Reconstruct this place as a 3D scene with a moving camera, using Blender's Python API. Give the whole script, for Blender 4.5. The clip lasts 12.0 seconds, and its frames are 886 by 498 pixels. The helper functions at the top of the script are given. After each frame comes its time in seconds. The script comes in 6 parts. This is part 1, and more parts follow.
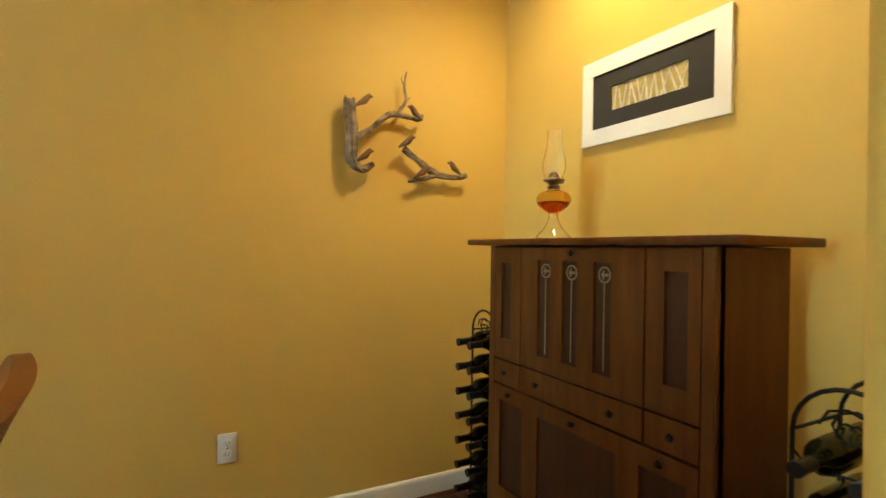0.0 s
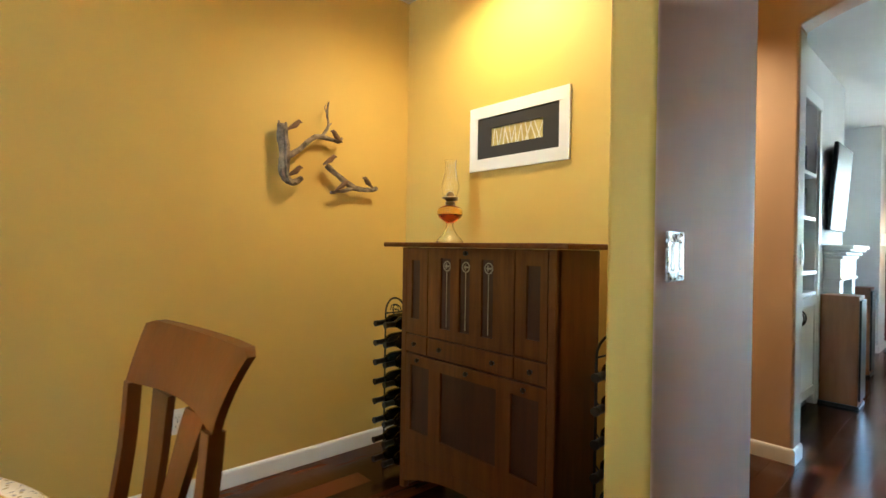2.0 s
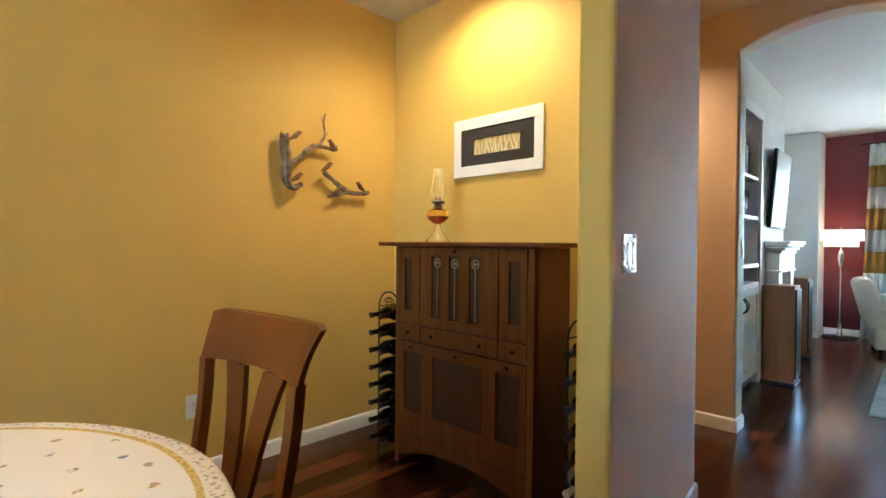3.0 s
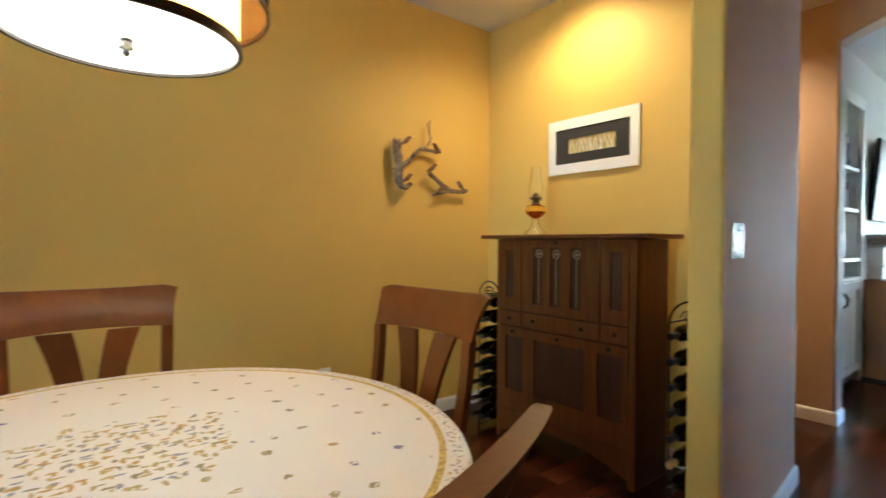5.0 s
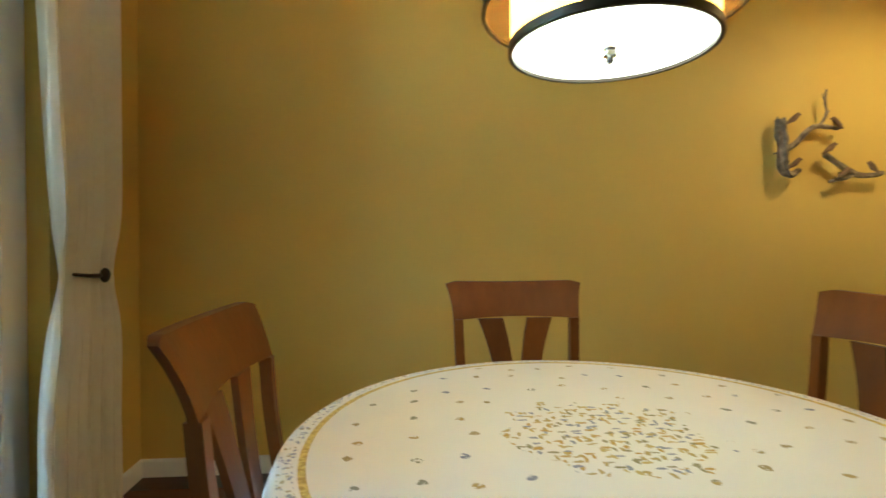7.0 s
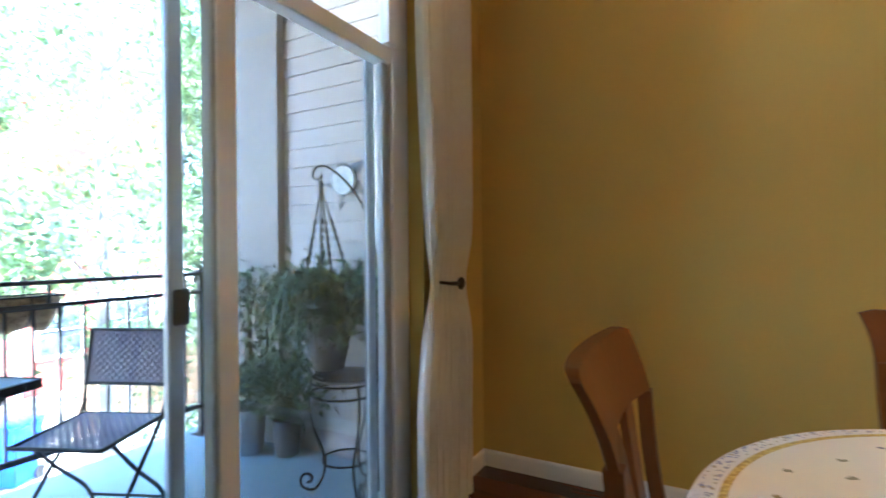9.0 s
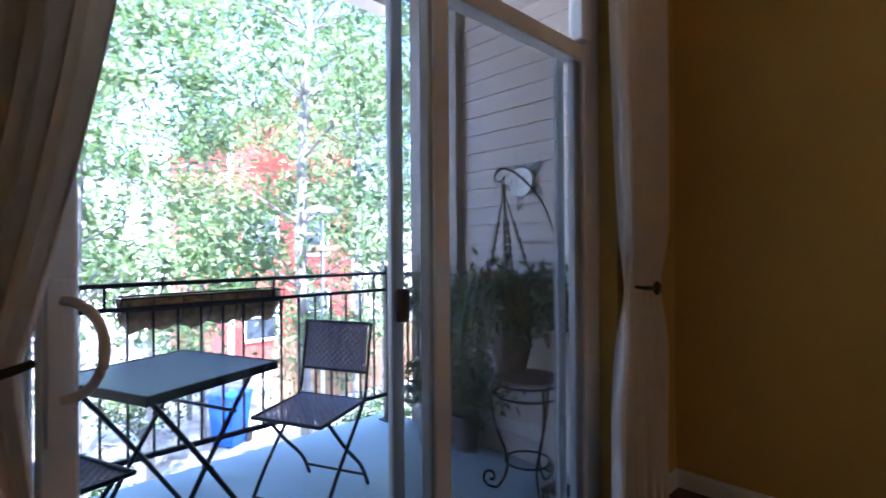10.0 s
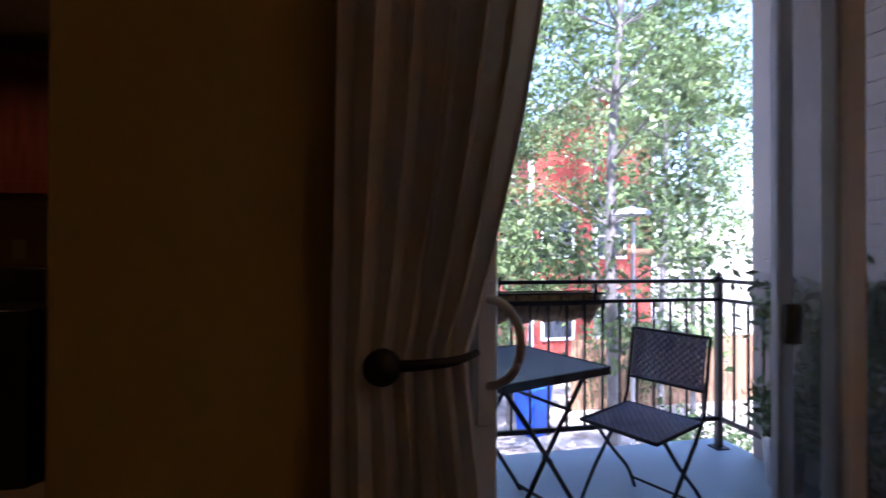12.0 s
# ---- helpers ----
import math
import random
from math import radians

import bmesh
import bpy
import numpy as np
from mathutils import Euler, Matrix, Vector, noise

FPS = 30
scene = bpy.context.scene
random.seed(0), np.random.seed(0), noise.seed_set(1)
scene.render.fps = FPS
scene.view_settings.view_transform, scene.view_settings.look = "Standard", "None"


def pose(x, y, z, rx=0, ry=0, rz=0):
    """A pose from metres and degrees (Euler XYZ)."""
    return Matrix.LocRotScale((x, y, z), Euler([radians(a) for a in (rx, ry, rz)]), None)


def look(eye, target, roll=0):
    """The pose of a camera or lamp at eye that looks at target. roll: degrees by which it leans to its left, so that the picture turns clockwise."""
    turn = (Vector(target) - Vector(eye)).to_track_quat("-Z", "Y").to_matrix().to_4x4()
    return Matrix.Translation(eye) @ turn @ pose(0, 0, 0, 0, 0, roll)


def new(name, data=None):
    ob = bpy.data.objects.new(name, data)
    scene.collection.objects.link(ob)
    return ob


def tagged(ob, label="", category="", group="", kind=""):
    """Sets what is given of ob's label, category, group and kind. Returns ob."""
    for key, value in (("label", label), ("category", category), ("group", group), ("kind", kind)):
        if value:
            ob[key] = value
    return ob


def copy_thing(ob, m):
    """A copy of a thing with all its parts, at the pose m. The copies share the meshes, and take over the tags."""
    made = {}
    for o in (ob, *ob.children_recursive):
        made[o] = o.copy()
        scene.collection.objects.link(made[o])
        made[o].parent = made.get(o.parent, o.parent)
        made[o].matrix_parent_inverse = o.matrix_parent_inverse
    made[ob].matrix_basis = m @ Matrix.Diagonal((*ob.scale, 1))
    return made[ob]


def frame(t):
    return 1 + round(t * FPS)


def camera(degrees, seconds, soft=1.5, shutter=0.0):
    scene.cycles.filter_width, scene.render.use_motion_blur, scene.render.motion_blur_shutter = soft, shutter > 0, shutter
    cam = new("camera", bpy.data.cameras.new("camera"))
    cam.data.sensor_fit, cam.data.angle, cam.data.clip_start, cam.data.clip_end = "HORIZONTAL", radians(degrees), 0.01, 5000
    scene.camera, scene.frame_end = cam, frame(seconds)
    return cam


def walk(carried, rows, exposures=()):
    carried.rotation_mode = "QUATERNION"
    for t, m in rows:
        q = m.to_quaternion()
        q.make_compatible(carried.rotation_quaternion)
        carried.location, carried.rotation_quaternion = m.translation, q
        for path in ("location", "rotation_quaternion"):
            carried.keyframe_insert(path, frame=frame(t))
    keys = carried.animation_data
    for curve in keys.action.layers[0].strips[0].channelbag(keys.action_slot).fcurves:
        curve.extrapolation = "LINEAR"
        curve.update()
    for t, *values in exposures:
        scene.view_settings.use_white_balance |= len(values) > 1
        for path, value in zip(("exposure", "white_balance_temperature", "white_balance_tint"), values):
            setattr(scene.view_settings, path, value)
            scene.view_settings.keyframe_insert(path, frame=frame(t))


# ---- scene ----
PATH = [
    (0, (-0.325, 0.202, 1.165), (0.621, 1.964, 1.167), 0.9),
    (0.5, (-0.432, 0.136, 1.175), (0.695, 1.789, 1.178), 0.9),
    (1, (-0.532, 0.032, 1.167), (0.726, 1.587, 1.168), 0.8),
    (1.5, (-0.634, -0.099, 1.176), (0.678, 1.41, 1.173), 0.8),
    (2, (-0.775, -0.158, 1.186), (0.574, 1.318, 1.178), 0.9),
    (2.5, (-0.921, -0.222, 1.193), (0.496, 1.189, 1.184), 0.8),
    (2.7, (-0.976, -0.26, 1.197), (0.46, 1.132, 1.177), 0.5),
    (4.5, (-1.33, -0.365, 1.174), (0.092, 1.041, 1.145), 0.4),
    (5, (-1.394, -0.345, 1.16), (-0.145, 1.217, 1.134), 0.3),
    (5.5, (-1.45, -0.344, 1.148), (-0.483, 1.407, 1.123), 0.1),
    (6, (-1.526, -0.321, 1.149), (-0.872, 1.569, 1.126), 0.1),
    (6.3, (-1.577, -0.299, 1.169), (-1.13, 1.65, 1.129), 0.0),
    (6.5, (-1.597, -0.289, 1.149), (-1.249, 1.68, 1.124), -0.1),
    (7, (-1.665, -0.222, 1.148), (-1.512, 1.772, 1.125), -0.1),
    (7.2, (-1.7, -0.193, 1.153), (-1.621, 1.805, 1.129), -0.2),
    (8.8, (-1.824, -0.155, 1.185), (-2.677, 1.654, 1.179), -0.4),
    (9, (-1.843, -0.163, 1.183), (-2.808, 1.589, 1.18), -0.5),
    (9.5, (-1.897, -0.2, 1.179), (-3.125, 1.378, 1.184), -0.3),
    (10, (-1.986, -0.257, 1.192), (-3.422, 1.135, 1.195), -0.4),
    (10.5, (-2.026, -0.262, 1.194), (-3.612, 0.956, 1.202), -0.4),
    (11, (-2.044, -0.265, 1.215), (-3.803, 0.686, 1.223), -0.3),
    (11.5, (-2.076, -0.323, 1.212), (-3.96, 0.348, 1.226), -0.2),
    (12, (-2.102, -0.406, 1.2), (-4.062, -0.008, 1.214), 0.2),
]
cam = camera(83.6, 12.0, shutter=0.4)
walk(cam, [(t, look(eye, target, roll)) for t, eye, target, roll in PATH],
     exposures=[(0, 5.6, 5800, -3), (1, 5.7, 5400, -3), (2.5, 5.7, 5200, 5), (5, 5.5, 5250, 7), (6.2, 5.45, 5400, -6), (7, 5.42, 5200, -10), (8.8, 5.25, 4950, 6), (9.5, 4.5, 4900, 19), (10, 3.65, 5000, 26), (10.5, 3.25, 5150, 31), (11, 2.9, 5250, 36), (12, 2.65, 5400, 39)])

# world, sun, large lights
world = bpy.data.worlds.new("World")
scene.world = world
world.use_nodes = True
wn = world.node_tree
sky = wn.nodes.new("ShaderNodeTexSky")
sky.sky_type = 'NISHITA'
sky.sun_disc = False
SUN_EL, SUN_AZ = radians(58), radians(118)
sky.sun_elevation = SUN_EL
sky.sun_rotation = SUN_AZ
wn.links.new(sky.outputs[0], wn.nodes["Background"].inputs[0])
wn.nodes["Background"].inputs[1].default_value = 0.15
sun_data = bpy.data.lights.new("sun", 'SUN')
sun_data.energy = 5.0
sun_data.angle = radians(0.5)
sun_data.color = (1.0, 0.95, 0.87)
sun = new("sun", sun_data)
SUN_DIR = Vector((math.sin(SUN_AZ) * math.cos(SUN_EL), math.cos(SUN_AZ) * math.cos(SUN_EL), math.sin(SUN_EL)))
sun.matrix_world = look(SUN_DIR * 60, (0, 0, 0))


def lamp(name, kind, energy, colour, m, **more):
    d = bpy.data.lights.new(name, kind)
    d.energy, d.color = energy, colour
    if kind == 'AREA':
        d.shape = more.get("shape", 'RECTANGLE')
        d.size, d.size_y = more.get("size", 1), more.get("size_y", 1)
    if kind == 'SPOT':
        d.spot_size, d.spot_blend = more["spot"], more["blend"]
    if kind in ('SPOT', 'POINT'):
        d.shadow_soft_size = more.get("radius", 0.05)
    ob = new(name, d)
    ob.matrix_world = m
    return ob


WARM = (1.0, 0.60, 0.235)
TABLE_C = (-1.285, 0.675)
lamp("pendant_bulb", 'AREA', 0.030, WARM, look((TABLE_C[0], TABLE_C[1], 1.476), (TABLE_C[0], TABLE_C[1], 0)), shape='DISK', size=0.30)
lamp("pendant_inner_bulb", 'POINT', 1.20, (1.0, 0.58, 0.23), pose(TABLE_C[0], TABLE_C[1], 1.68), radius=0.14)
lamp("downlight_bulb", 'SPOT', 2.6, (1.0, 0.68, 0.33), look((0.80, 1.42, 2.69), (0.95, 1.50, 0)), spot=radians(160), blend=0.8, radius=0.13)
lamp("living_window", 'AREA', 0.06, (0.38, 0.68, 1.0), look((7.42, -0.80, 1.4), (3.0, -0.8, 1.9)), size=0.9, size_y=1.6)
lamp("hall_downlight_bulb", 'SPOT', 2.4, (1.0, 0.64, 0.34), look((2.02, 1.15, 2.69), (2.02, 1.15, 0)), spot=radians(140), blend=0.8, radius=0.05)
lamp("floor_lamp_bulb", 'POINT', 0.10, (1.0, 0.58, 0.30), pose(7.28, 0.475, 1.33), radius=0.06)
# unseen warm fill spot, added to brighten the kitchen
lamp("kitchen_fill_spot", 'SPOT', 1.6, WARM, look((-4.6, -2.2, 2.43), (-4.6, -2.2, 0)), spot=radians(140), blend=0.8, radius=0.05)


# materials
def nodes_of(name):
    m = bpy.data.materials.new(name)
    m.use_nodes = True
    return m, m.node_tree.nodes, m.node_tree.links, m.node_tree.nodes["Principled BSDF"]


def rgb(c):
    return (c[0], c[1], c[2], 1.0)


def grainy(name, c1, c2, scale=8.0, rough=0.5, fine=180.0, bump=0.05, metal=0.0, stretch=(1, 1, 1), spread=0.0, rough2=None, spec=0.5, coords="Object", islands=False):
    """Two-scale noise between two colours, with a fine bump; spread varies it from piece to piece."""
    m, n, l, b = nodes_of(name)
    tc = n.new("ShaderNodeTexCoord")
    mp = n.new("ShaderNodeMapping")
    mp.inputs["Scale"].default_value = stretch
    l.new(tc.outputs[coords], mp.inputs[0])
    big = n.new("ShaderNodeTexNoise")
    big.inputs["Scale"].default_value = scale
    big.inputs["Detail"].default_value = 6
    big.inputs["Roughness"].default_value = 0.62
    l.new(mp.outputs[0], big.inputs["Vector"])
    ramp = n.new("ShaderNodeValToRGB")
    ramp.color_ramp.elements[0].position, ramp.color_ramp.elements[1].position = 0.3, 0.72
    ramp.color_ramp.elements[0].color, ramp.color_ramp.elements[1].color = rgb(c1), rgb(c2)
    if spread > 0:
        info = n.new("ShaderNodeNewGeometry" if islands else "ShaderNodeObjectInfo")
        add = n.new("ShaderNodeMath")
        add.operation = 'MULTIPLY_ADD'
        l.new(info.outputs["Random Per Island" if islands else "Random"], add.inputs[0])
        add.inputs[1].default_value = spread
        off = n.new("ShaderNodeMath")
        off.operation = 'SUBTRACT'
        l.new(add.outputs[0], off.inputs[0])
        off.inputs[1].default_value = spread / 2
        l.new(big.outputs["Fac"], add.inputs[2])
        l.new(off.outputs[0], ramp.inputs[0])
    else:
        l.new(big.outputs["Fac"], ramp.inputs[0])
    l.new(ramp.outputs[0], b.inputs["Base Color"])
    small = n.new("ShaderNodeTexNoise")
    small.inputs["Scale"].default_value = fine
    small.inputs["Detail"].default_value = 3
    l.new(mp.outputs[0], small.inputs["Vector"])
    bp = n.new("ShaderNodeBump")
    bp.inputs["Strength"].default_value = bump
    bp.inputs["Distance"].default_value = 0.01
    l.new(small.outputs["Fac"], bp.inputs["Height"])
    l.new(bp.outputs[0], b.inputs["Normal"])
    r = n.new("ShaderNodeMapRange")
    r.inputs["To Min"].default_value = rough
    r.inputs["To Max"].default_value = rough if rough2 is None else rough2
    l.new(big.outputs["Fac"], r.inputs["Value"])
    l.new(r.outputs[0], b.inputs["Roughness"])
    b.inputs["Metallic"].default_value = metal
    b.inputs["Specular IOR Level"].default_value = spec
    return m


def plain(name, c, rough=0.5, metal=0.0, spec=0.5):
    m, n, l, b = nodes_of(name)
    b.inputs["Base Color"].default_value = rgb(c)
    b.inputs["Roughness"].default_value = rough
    b.inputs["Metallic"].default_value = metal
    b.inputs["Specular IOR Level"].default_value = spec
    return m


def glowing(name, c, strength, base=(0.8, 0.8, 0.8)):
    m, n, l, b = nodes_of(name)
    b.inputs["Base Color"].default_value = rgb(base)
    b.inputs["Emission Color"].default_value = rgb(c)
    b.inputs["Emission Strength"].default_value = strength
    return m


def glassy(name, c=(1, 1, 1), rough=0.0, ior=1.45):
    m, n, l, b = nodes_of(name)
    b.inputs["Base Color"].default_value = rgb(c)
    b.inputs["Roughness"].default_value = rough
    b.inputs["IOR"].default_value = ior
    b.inputs["Transmission Weight"].default_value = 1.0
    return m


def pane_glass(name):
    """Thin window glass: mostly clear, a little mirror."""
    m, n, l, b = nodes_of(name)
    out = n["Material Output"]
    clear = n.new("ShaderNodeBsdfTransparent")
    clear.inputs[0].default_value = (0.93, 0.96, 0.96, 1)
    gloss = n.new("ShaderNodeBsdfGlossy")
    gloss.inputs["Roughness"].default_value = 0.02
    mix = n.new("ShaderNodeMixShader")
    mix.inputs[0].default_value = 0.035
    l.new(clear.outputs[0], mix.inputs[1])
    l.new(gloss.outputs[0], mix.inputs[2])
    l.new(mix.outputs[0], out.inputs[0])
    return m


def sheer(name, c, cover):
    """A woven net: threads of a colour with open gaps between."""
    m, n, l, b = nodes_of(name)
    out = n["Material Output"]
    clear = n.new("ShaderNodeBsdfTransparent")
    mix = n.new("ShaderNodeMixShader")
    mix.inputs[0].default_value = cover
    b.inputs["Base Color"].default_value = rgb(c)
    b.inputs["Roughness"].default_value = 0.8
    l.new(clear.outputs[0], mix.inputs[1])
    l.new(b.outputs[0], mix.inputs[2])
    l.new(mix.outputs[0], out.inputs[0])
    return m


def cloth(name, c1, c2, through_light=0.3, scale=30):
    m = grainy(name, c1, c2, scale, 0.85, 600, 0.15)
    n, l = m.node_tree.nodes, m.node_tree.links
    b = n["Principled BSDF"]
    tr = n.new("ShaderNodeBsdfTranslucent")
    tr.inputs[0].default_value = rgb(c2)
    mix = n.new("ShaderNodeMixShader")
    mix.inputs[0].default_value = through_light
    l.new(b.outputs[0], mix.inputs[1])
    l.new(tr.outputs[0], mix.inputs[2])
    l.new(mix.outputs[0], n["Material Output"].inputs[0])
    return m


def wood(name, dark, light, grain=(1, 1, 1), scale=6.0, rough=0.35, spread=0.0, coat=0.0, spec=0.28, bump=0.05, vary=0.15, islands=False):
    m = grainy(name, dark, light, scale, rough, 90, bump, stretch=grain, spread=spread, rough2=rough + vary, islands=islands)
    m.node_tree.nodes["Principled BSDF"].inputs["Coat Weight"].default_value = coat
    m.node_tree.nodes["Principled BSDF"].inputs["Coat Roughness"].default_value = 0.18
    m.node_tree.nodes["Principled BSDF"].inputs["Specular IOR Level"].default_value = spec
    return m


def leaf_mat(name, c1, c2):
    m = grainy(name, c1, c2, 1.6, 0.45, 40, 0.0)
    n, l = m.node_tree.nodes, m.node_tree.links
    b = n["Principled BSDF"]
    geo = n.new("ShaderNodeNewGeometry")
    hsv = n.new("ShaderNodeHueSaturation")
    mr = n.new("ShaderNodeMapRange")
    mr.inputs["To Min"].default_value, mr.inputs["To Max"].default_value = 0.38, 1.65
    l.new(geo.outputs["Random Per Island"], mr.inputs["Value"])
    l.new(mr.outputs[0], hsv.inputs["Value"])
    col = n["Color Ramp"]
    l.new(col.outputs[0], hsv.inputs["Color"])
    l.new(hsv.outputs[0], b.inputs["Base Color"])
    tr = n.new("ShaderNodeBsdfTranslucent")
    l.new(hsv.outputs[0], tr.inputs[0])
    mix = n.new("ShaderNodeMixShader")
    mix.inputs[0].default_value = 0.35
    l.new(b.outputs[0], mix.inputs[1])
    l.new(tr.outputs[0], mix.inputs[2])
    l.new(mix.outputs[0], n["Material Output"].inputs[0])
    return m


YELLOW = grainy("yellow_paint", (0.605, 0.405, 0.082), (0.645, 0.438, 0.097), 1.2, 0.55, 260, 0.05, rough2=0.65)
PINK = grainy("rosy_beige_paint", (0.78, 0.56, 0.47), (0.82, 0.59, 0.50), 1.2, 0.66, 260, 0.06, rough2=0.72, spec=0.18)
TAN = grainy("tan_paint", (0.56, 0.405, 0.27), (0.60, 0.435, 0.29), 1.2, 0.5, 260, 0.05)
WHITE = grainy("white_paint", (0.74, 0.74, 0.72), (0.80, 0.80, 0.78), 2.0, 0.4, 240, 0.03)
CEIL = grainy("ceiling_paint", (0.62, 0.60, 0.57), (0.68, 0.66, 0.63), 1.5, 0.85, 160, 0.12)
LIVING_WHITE = grainy("pale_grey_paint", (0.66, 0.66, 0.65), (0.72, 0.72, 0.71), 1.5, 0.6, 240, 0.04)
BURGUNDY = grainy("burgundy_paint", (0.145, 0.016, 0.022), (0.175, 0.022, 0.028), 1.5, 0.5, 240, 0.05)
PLANK = wood("cherry_plank", (0.026, 0.007, 0.003), (0.110, 0.034, 0.013), (0.9, 4.5, 4.5), 2.4, 0.20, 0.7, 0.08, 0.32, 0.005, 0.03)
PLANK_LOOSE = wood("cherry_plank_joined", (0.026, 0.007, 0.003), (0.110, 0.034, 0.013), (0.9, 4.5, 4.5), 2.4, 0.20, 0.7, 0.08, 0.32, 0.005, 0.03, islands=True)
UNDER = plain("floor_underlay", (0.015, 0.007, 0.004), 0.9)
CABINET_WOOD = wood("fumed_oak", (0.092, 0.029, 0.005), (0.165, 0.055, 0.010), (7, 7, 0.7), 4.0, 0.45, 0.0, 0.03, 0.18)
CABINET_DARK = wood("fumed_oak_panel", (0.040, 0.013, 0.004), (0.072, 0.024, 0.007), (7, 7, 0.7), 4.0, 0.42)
INLAY = plain("pale_inlay", (0.30, 0.22, 0.13), 0.45)
CHAIR_WOOD = wood("cherry_chair", (0.095, 0.027, 0.003), (0.170, 0.051, 0.006), (1, 1, 0.35), 9.0, 0.36, 0.2, 0.10, 0.24)
IRON = grainy("black_iron", (0.012, 0.011, 0.011), (0.028, 0.026, 0.025), 30, 0.45, 200, 0.1, metal=0.6)
KNOB = plain("dark_knob", (0.02, 0.012, 0.008), 0.35, 0.5)
BRONZE = plain("dark_bronze", (0.05, 0.04, 0.033), 0.35, 0.7)
BOTTLE = plain("dark_green_bottle", (0.006, 0.010, 0.006), 0.12)
FOIL = plain("white_foil", (0.62, 0.60, 0.57), 0.4)
DRIFT = grainy("driftwood", (0.055, 0.036, 0.020), (0.40, 0.31, 0.22), 26, 0.8, 140, 0.5, stretch=(1, 1, 1))
CARVED = grainy("carved_wood", (0.11, 0.055, 0.025), (0.20, 0.11, 0.055), 30, 0.6, 160, 0.2)
MATBOARD = plain("charcoal_matboard", (0.028, 0.026, 0.024), 0.9)
PLATE = plain("white_plastic", (0.72, 0.71, 0.69), 0.35)
SLOT = plain("slot_black", (0.02, 0.02, 0.02), 0.6)
PEWTER = grainy("cast_pewter", (0.35, 0.36, 0.36), (0.75, 0.76, 0.76), 45, 0.22, 70, 0.9, metal=1.0)
CURTAIN = cloth("ivory_curtain", (0.86, 0.79, 0.68), (0.91, 0.86, 0.76), 0.22)
ALU = grainy("white_vinyl", (0.78, 0.78, 0.78), (0.84, 0.84, 0.84), 3, 0.35, 200, 0.02)
STAR_TIN = grainy("weathered_tin", (0.10, 0.10, 0.11), (0.19, 0.19, 0.20), 20, 0.5, 90, 0.2, metal=0.3)
CREAM_METAL = plain("cream_enamel", (0.62, 0.55, 0.42), 0.35)
GREY_ALU = plain("grey_screen_frame", (0.42, 0.43, 0.44), 0.4, 0.3)
PANE = pane_glass("window_glass")
GLASS = glassy("clear_glass")
AMBER = glassy("amber_glass", (1.0, 0.66, 0.12))
OIL = glassy("red_amber_oil", (0.62, 0.17, 0.015), 0.0, 1.3)
SCREEN = sheer("insect_screen", (0.14, 0.13, 0.12), 0.32)
NET = sheer("bronze_net", (0.03, 0.023, 0.016), 0.76)
BRASS = plain("dull_brass", (0.25, 0.19, 0.10), 0.3, 0.9)
STEEL = plain("nickel", (0.6, 0.58, 0.54), 0.25, 1.0)
LIT = glowing("lit_diffuser", (1.0, 0.86, 0.60), 0.16)
LIT_SHADE = cloth("lit_shade", (0.85, 0.68, 0.36), (0.90, 0.74, 0.42), 0.75)
LIT_DRUM = glowing("lit_drum", (1.0, 0.78, 0.48), 0.018)
SIDING = grainy("beige_siding", (0.46, 0.405, 0.37), (0.51, 0.45, 0.41), 3, 0.6, 120, 0.1, stretch=(0.4, 4, 4))
TRIM_TAN = grainy("taupe_trim_paint", (0.27, 0.232, 0.205), (0.31, 0.268, 0.24), 3, 0.6, 120, 0.08)
# grey coating, its blue is the skylit shade put into the colour
DECK = grainy("sky_cast_deck_coating", (0.31, 0.39, 0.43), (0.37, 0.45, 0.49), 2.5, 0.6, 160, 0.25)
# dark brown resin, with the blue-purple sky reflection mixed into its colour
RATTAN = grainy("sky_tinted_resin_weave", (0.055, 0.050, 0.10), (0.11, 0.10, 0.18), 60, 0.34, 220, 0.2)
TABLE_TOP = grainy("dark_mottled_tabletop", (0.06, 0.085, 0.14), (0.11, 0.145, 0.215), 40, 0.30, 180, 0.15)
COCO = grainy("coconut_liner", (0.13, 0.08, 0.04), (0.40, 0.27, 0.15), 26, 0.95, 120, 0.9)
TERRA = grainy("dark_pot", (0.11, 0.09, 0.08), (0.17, 0.14, 0.125), 8, 0.7, 90, 0.2)
SOIL = grainy("soil", (0.03, 0.02, 0.012), (0.06, 0.04, 0.025), 30, 0.95, 60, 0.6)
GALV = grainy("galvanised_pail", (0.30, 0.30, 0.29), (0.45, 0.45, 0.44), 12, 0.35, 80, 0.1, metal=0.8)
FERN = leaf_mat("houseplant_leaf", (0.07, 0.11, 0.05), (0.14, 0.19, 0.10))
LEAF = leaf_mat("aspen_leaf", (0.068, 0.128, 0.040), (0.215, 0.280, 0.105))
SHRUB = leaf_mat("shrub_leaf", (0.035, 0.075, 0.018), (0.08, 0.13, 0.035))
BARK = grainy("pale_bark", (0.09, 0.083, 0.078), (0.23, 0.215, 0.195), 9, 0.85, 50, 0.5)
# the dark noise tone paints dappled tree shade into the pale gravel
GROUND = grainy("shade_dappled_gravel", (0.12, 0.09, 0.065), (0.62, 0.57, 0.48), 1.6, 0.95, 40, 0.6)
RED_BOARD = grainy("red_clapboard", (0.34, 0.055, 0.035), (0.42, 0.075, 0.048), 2, 0.7, 80, 0.15)
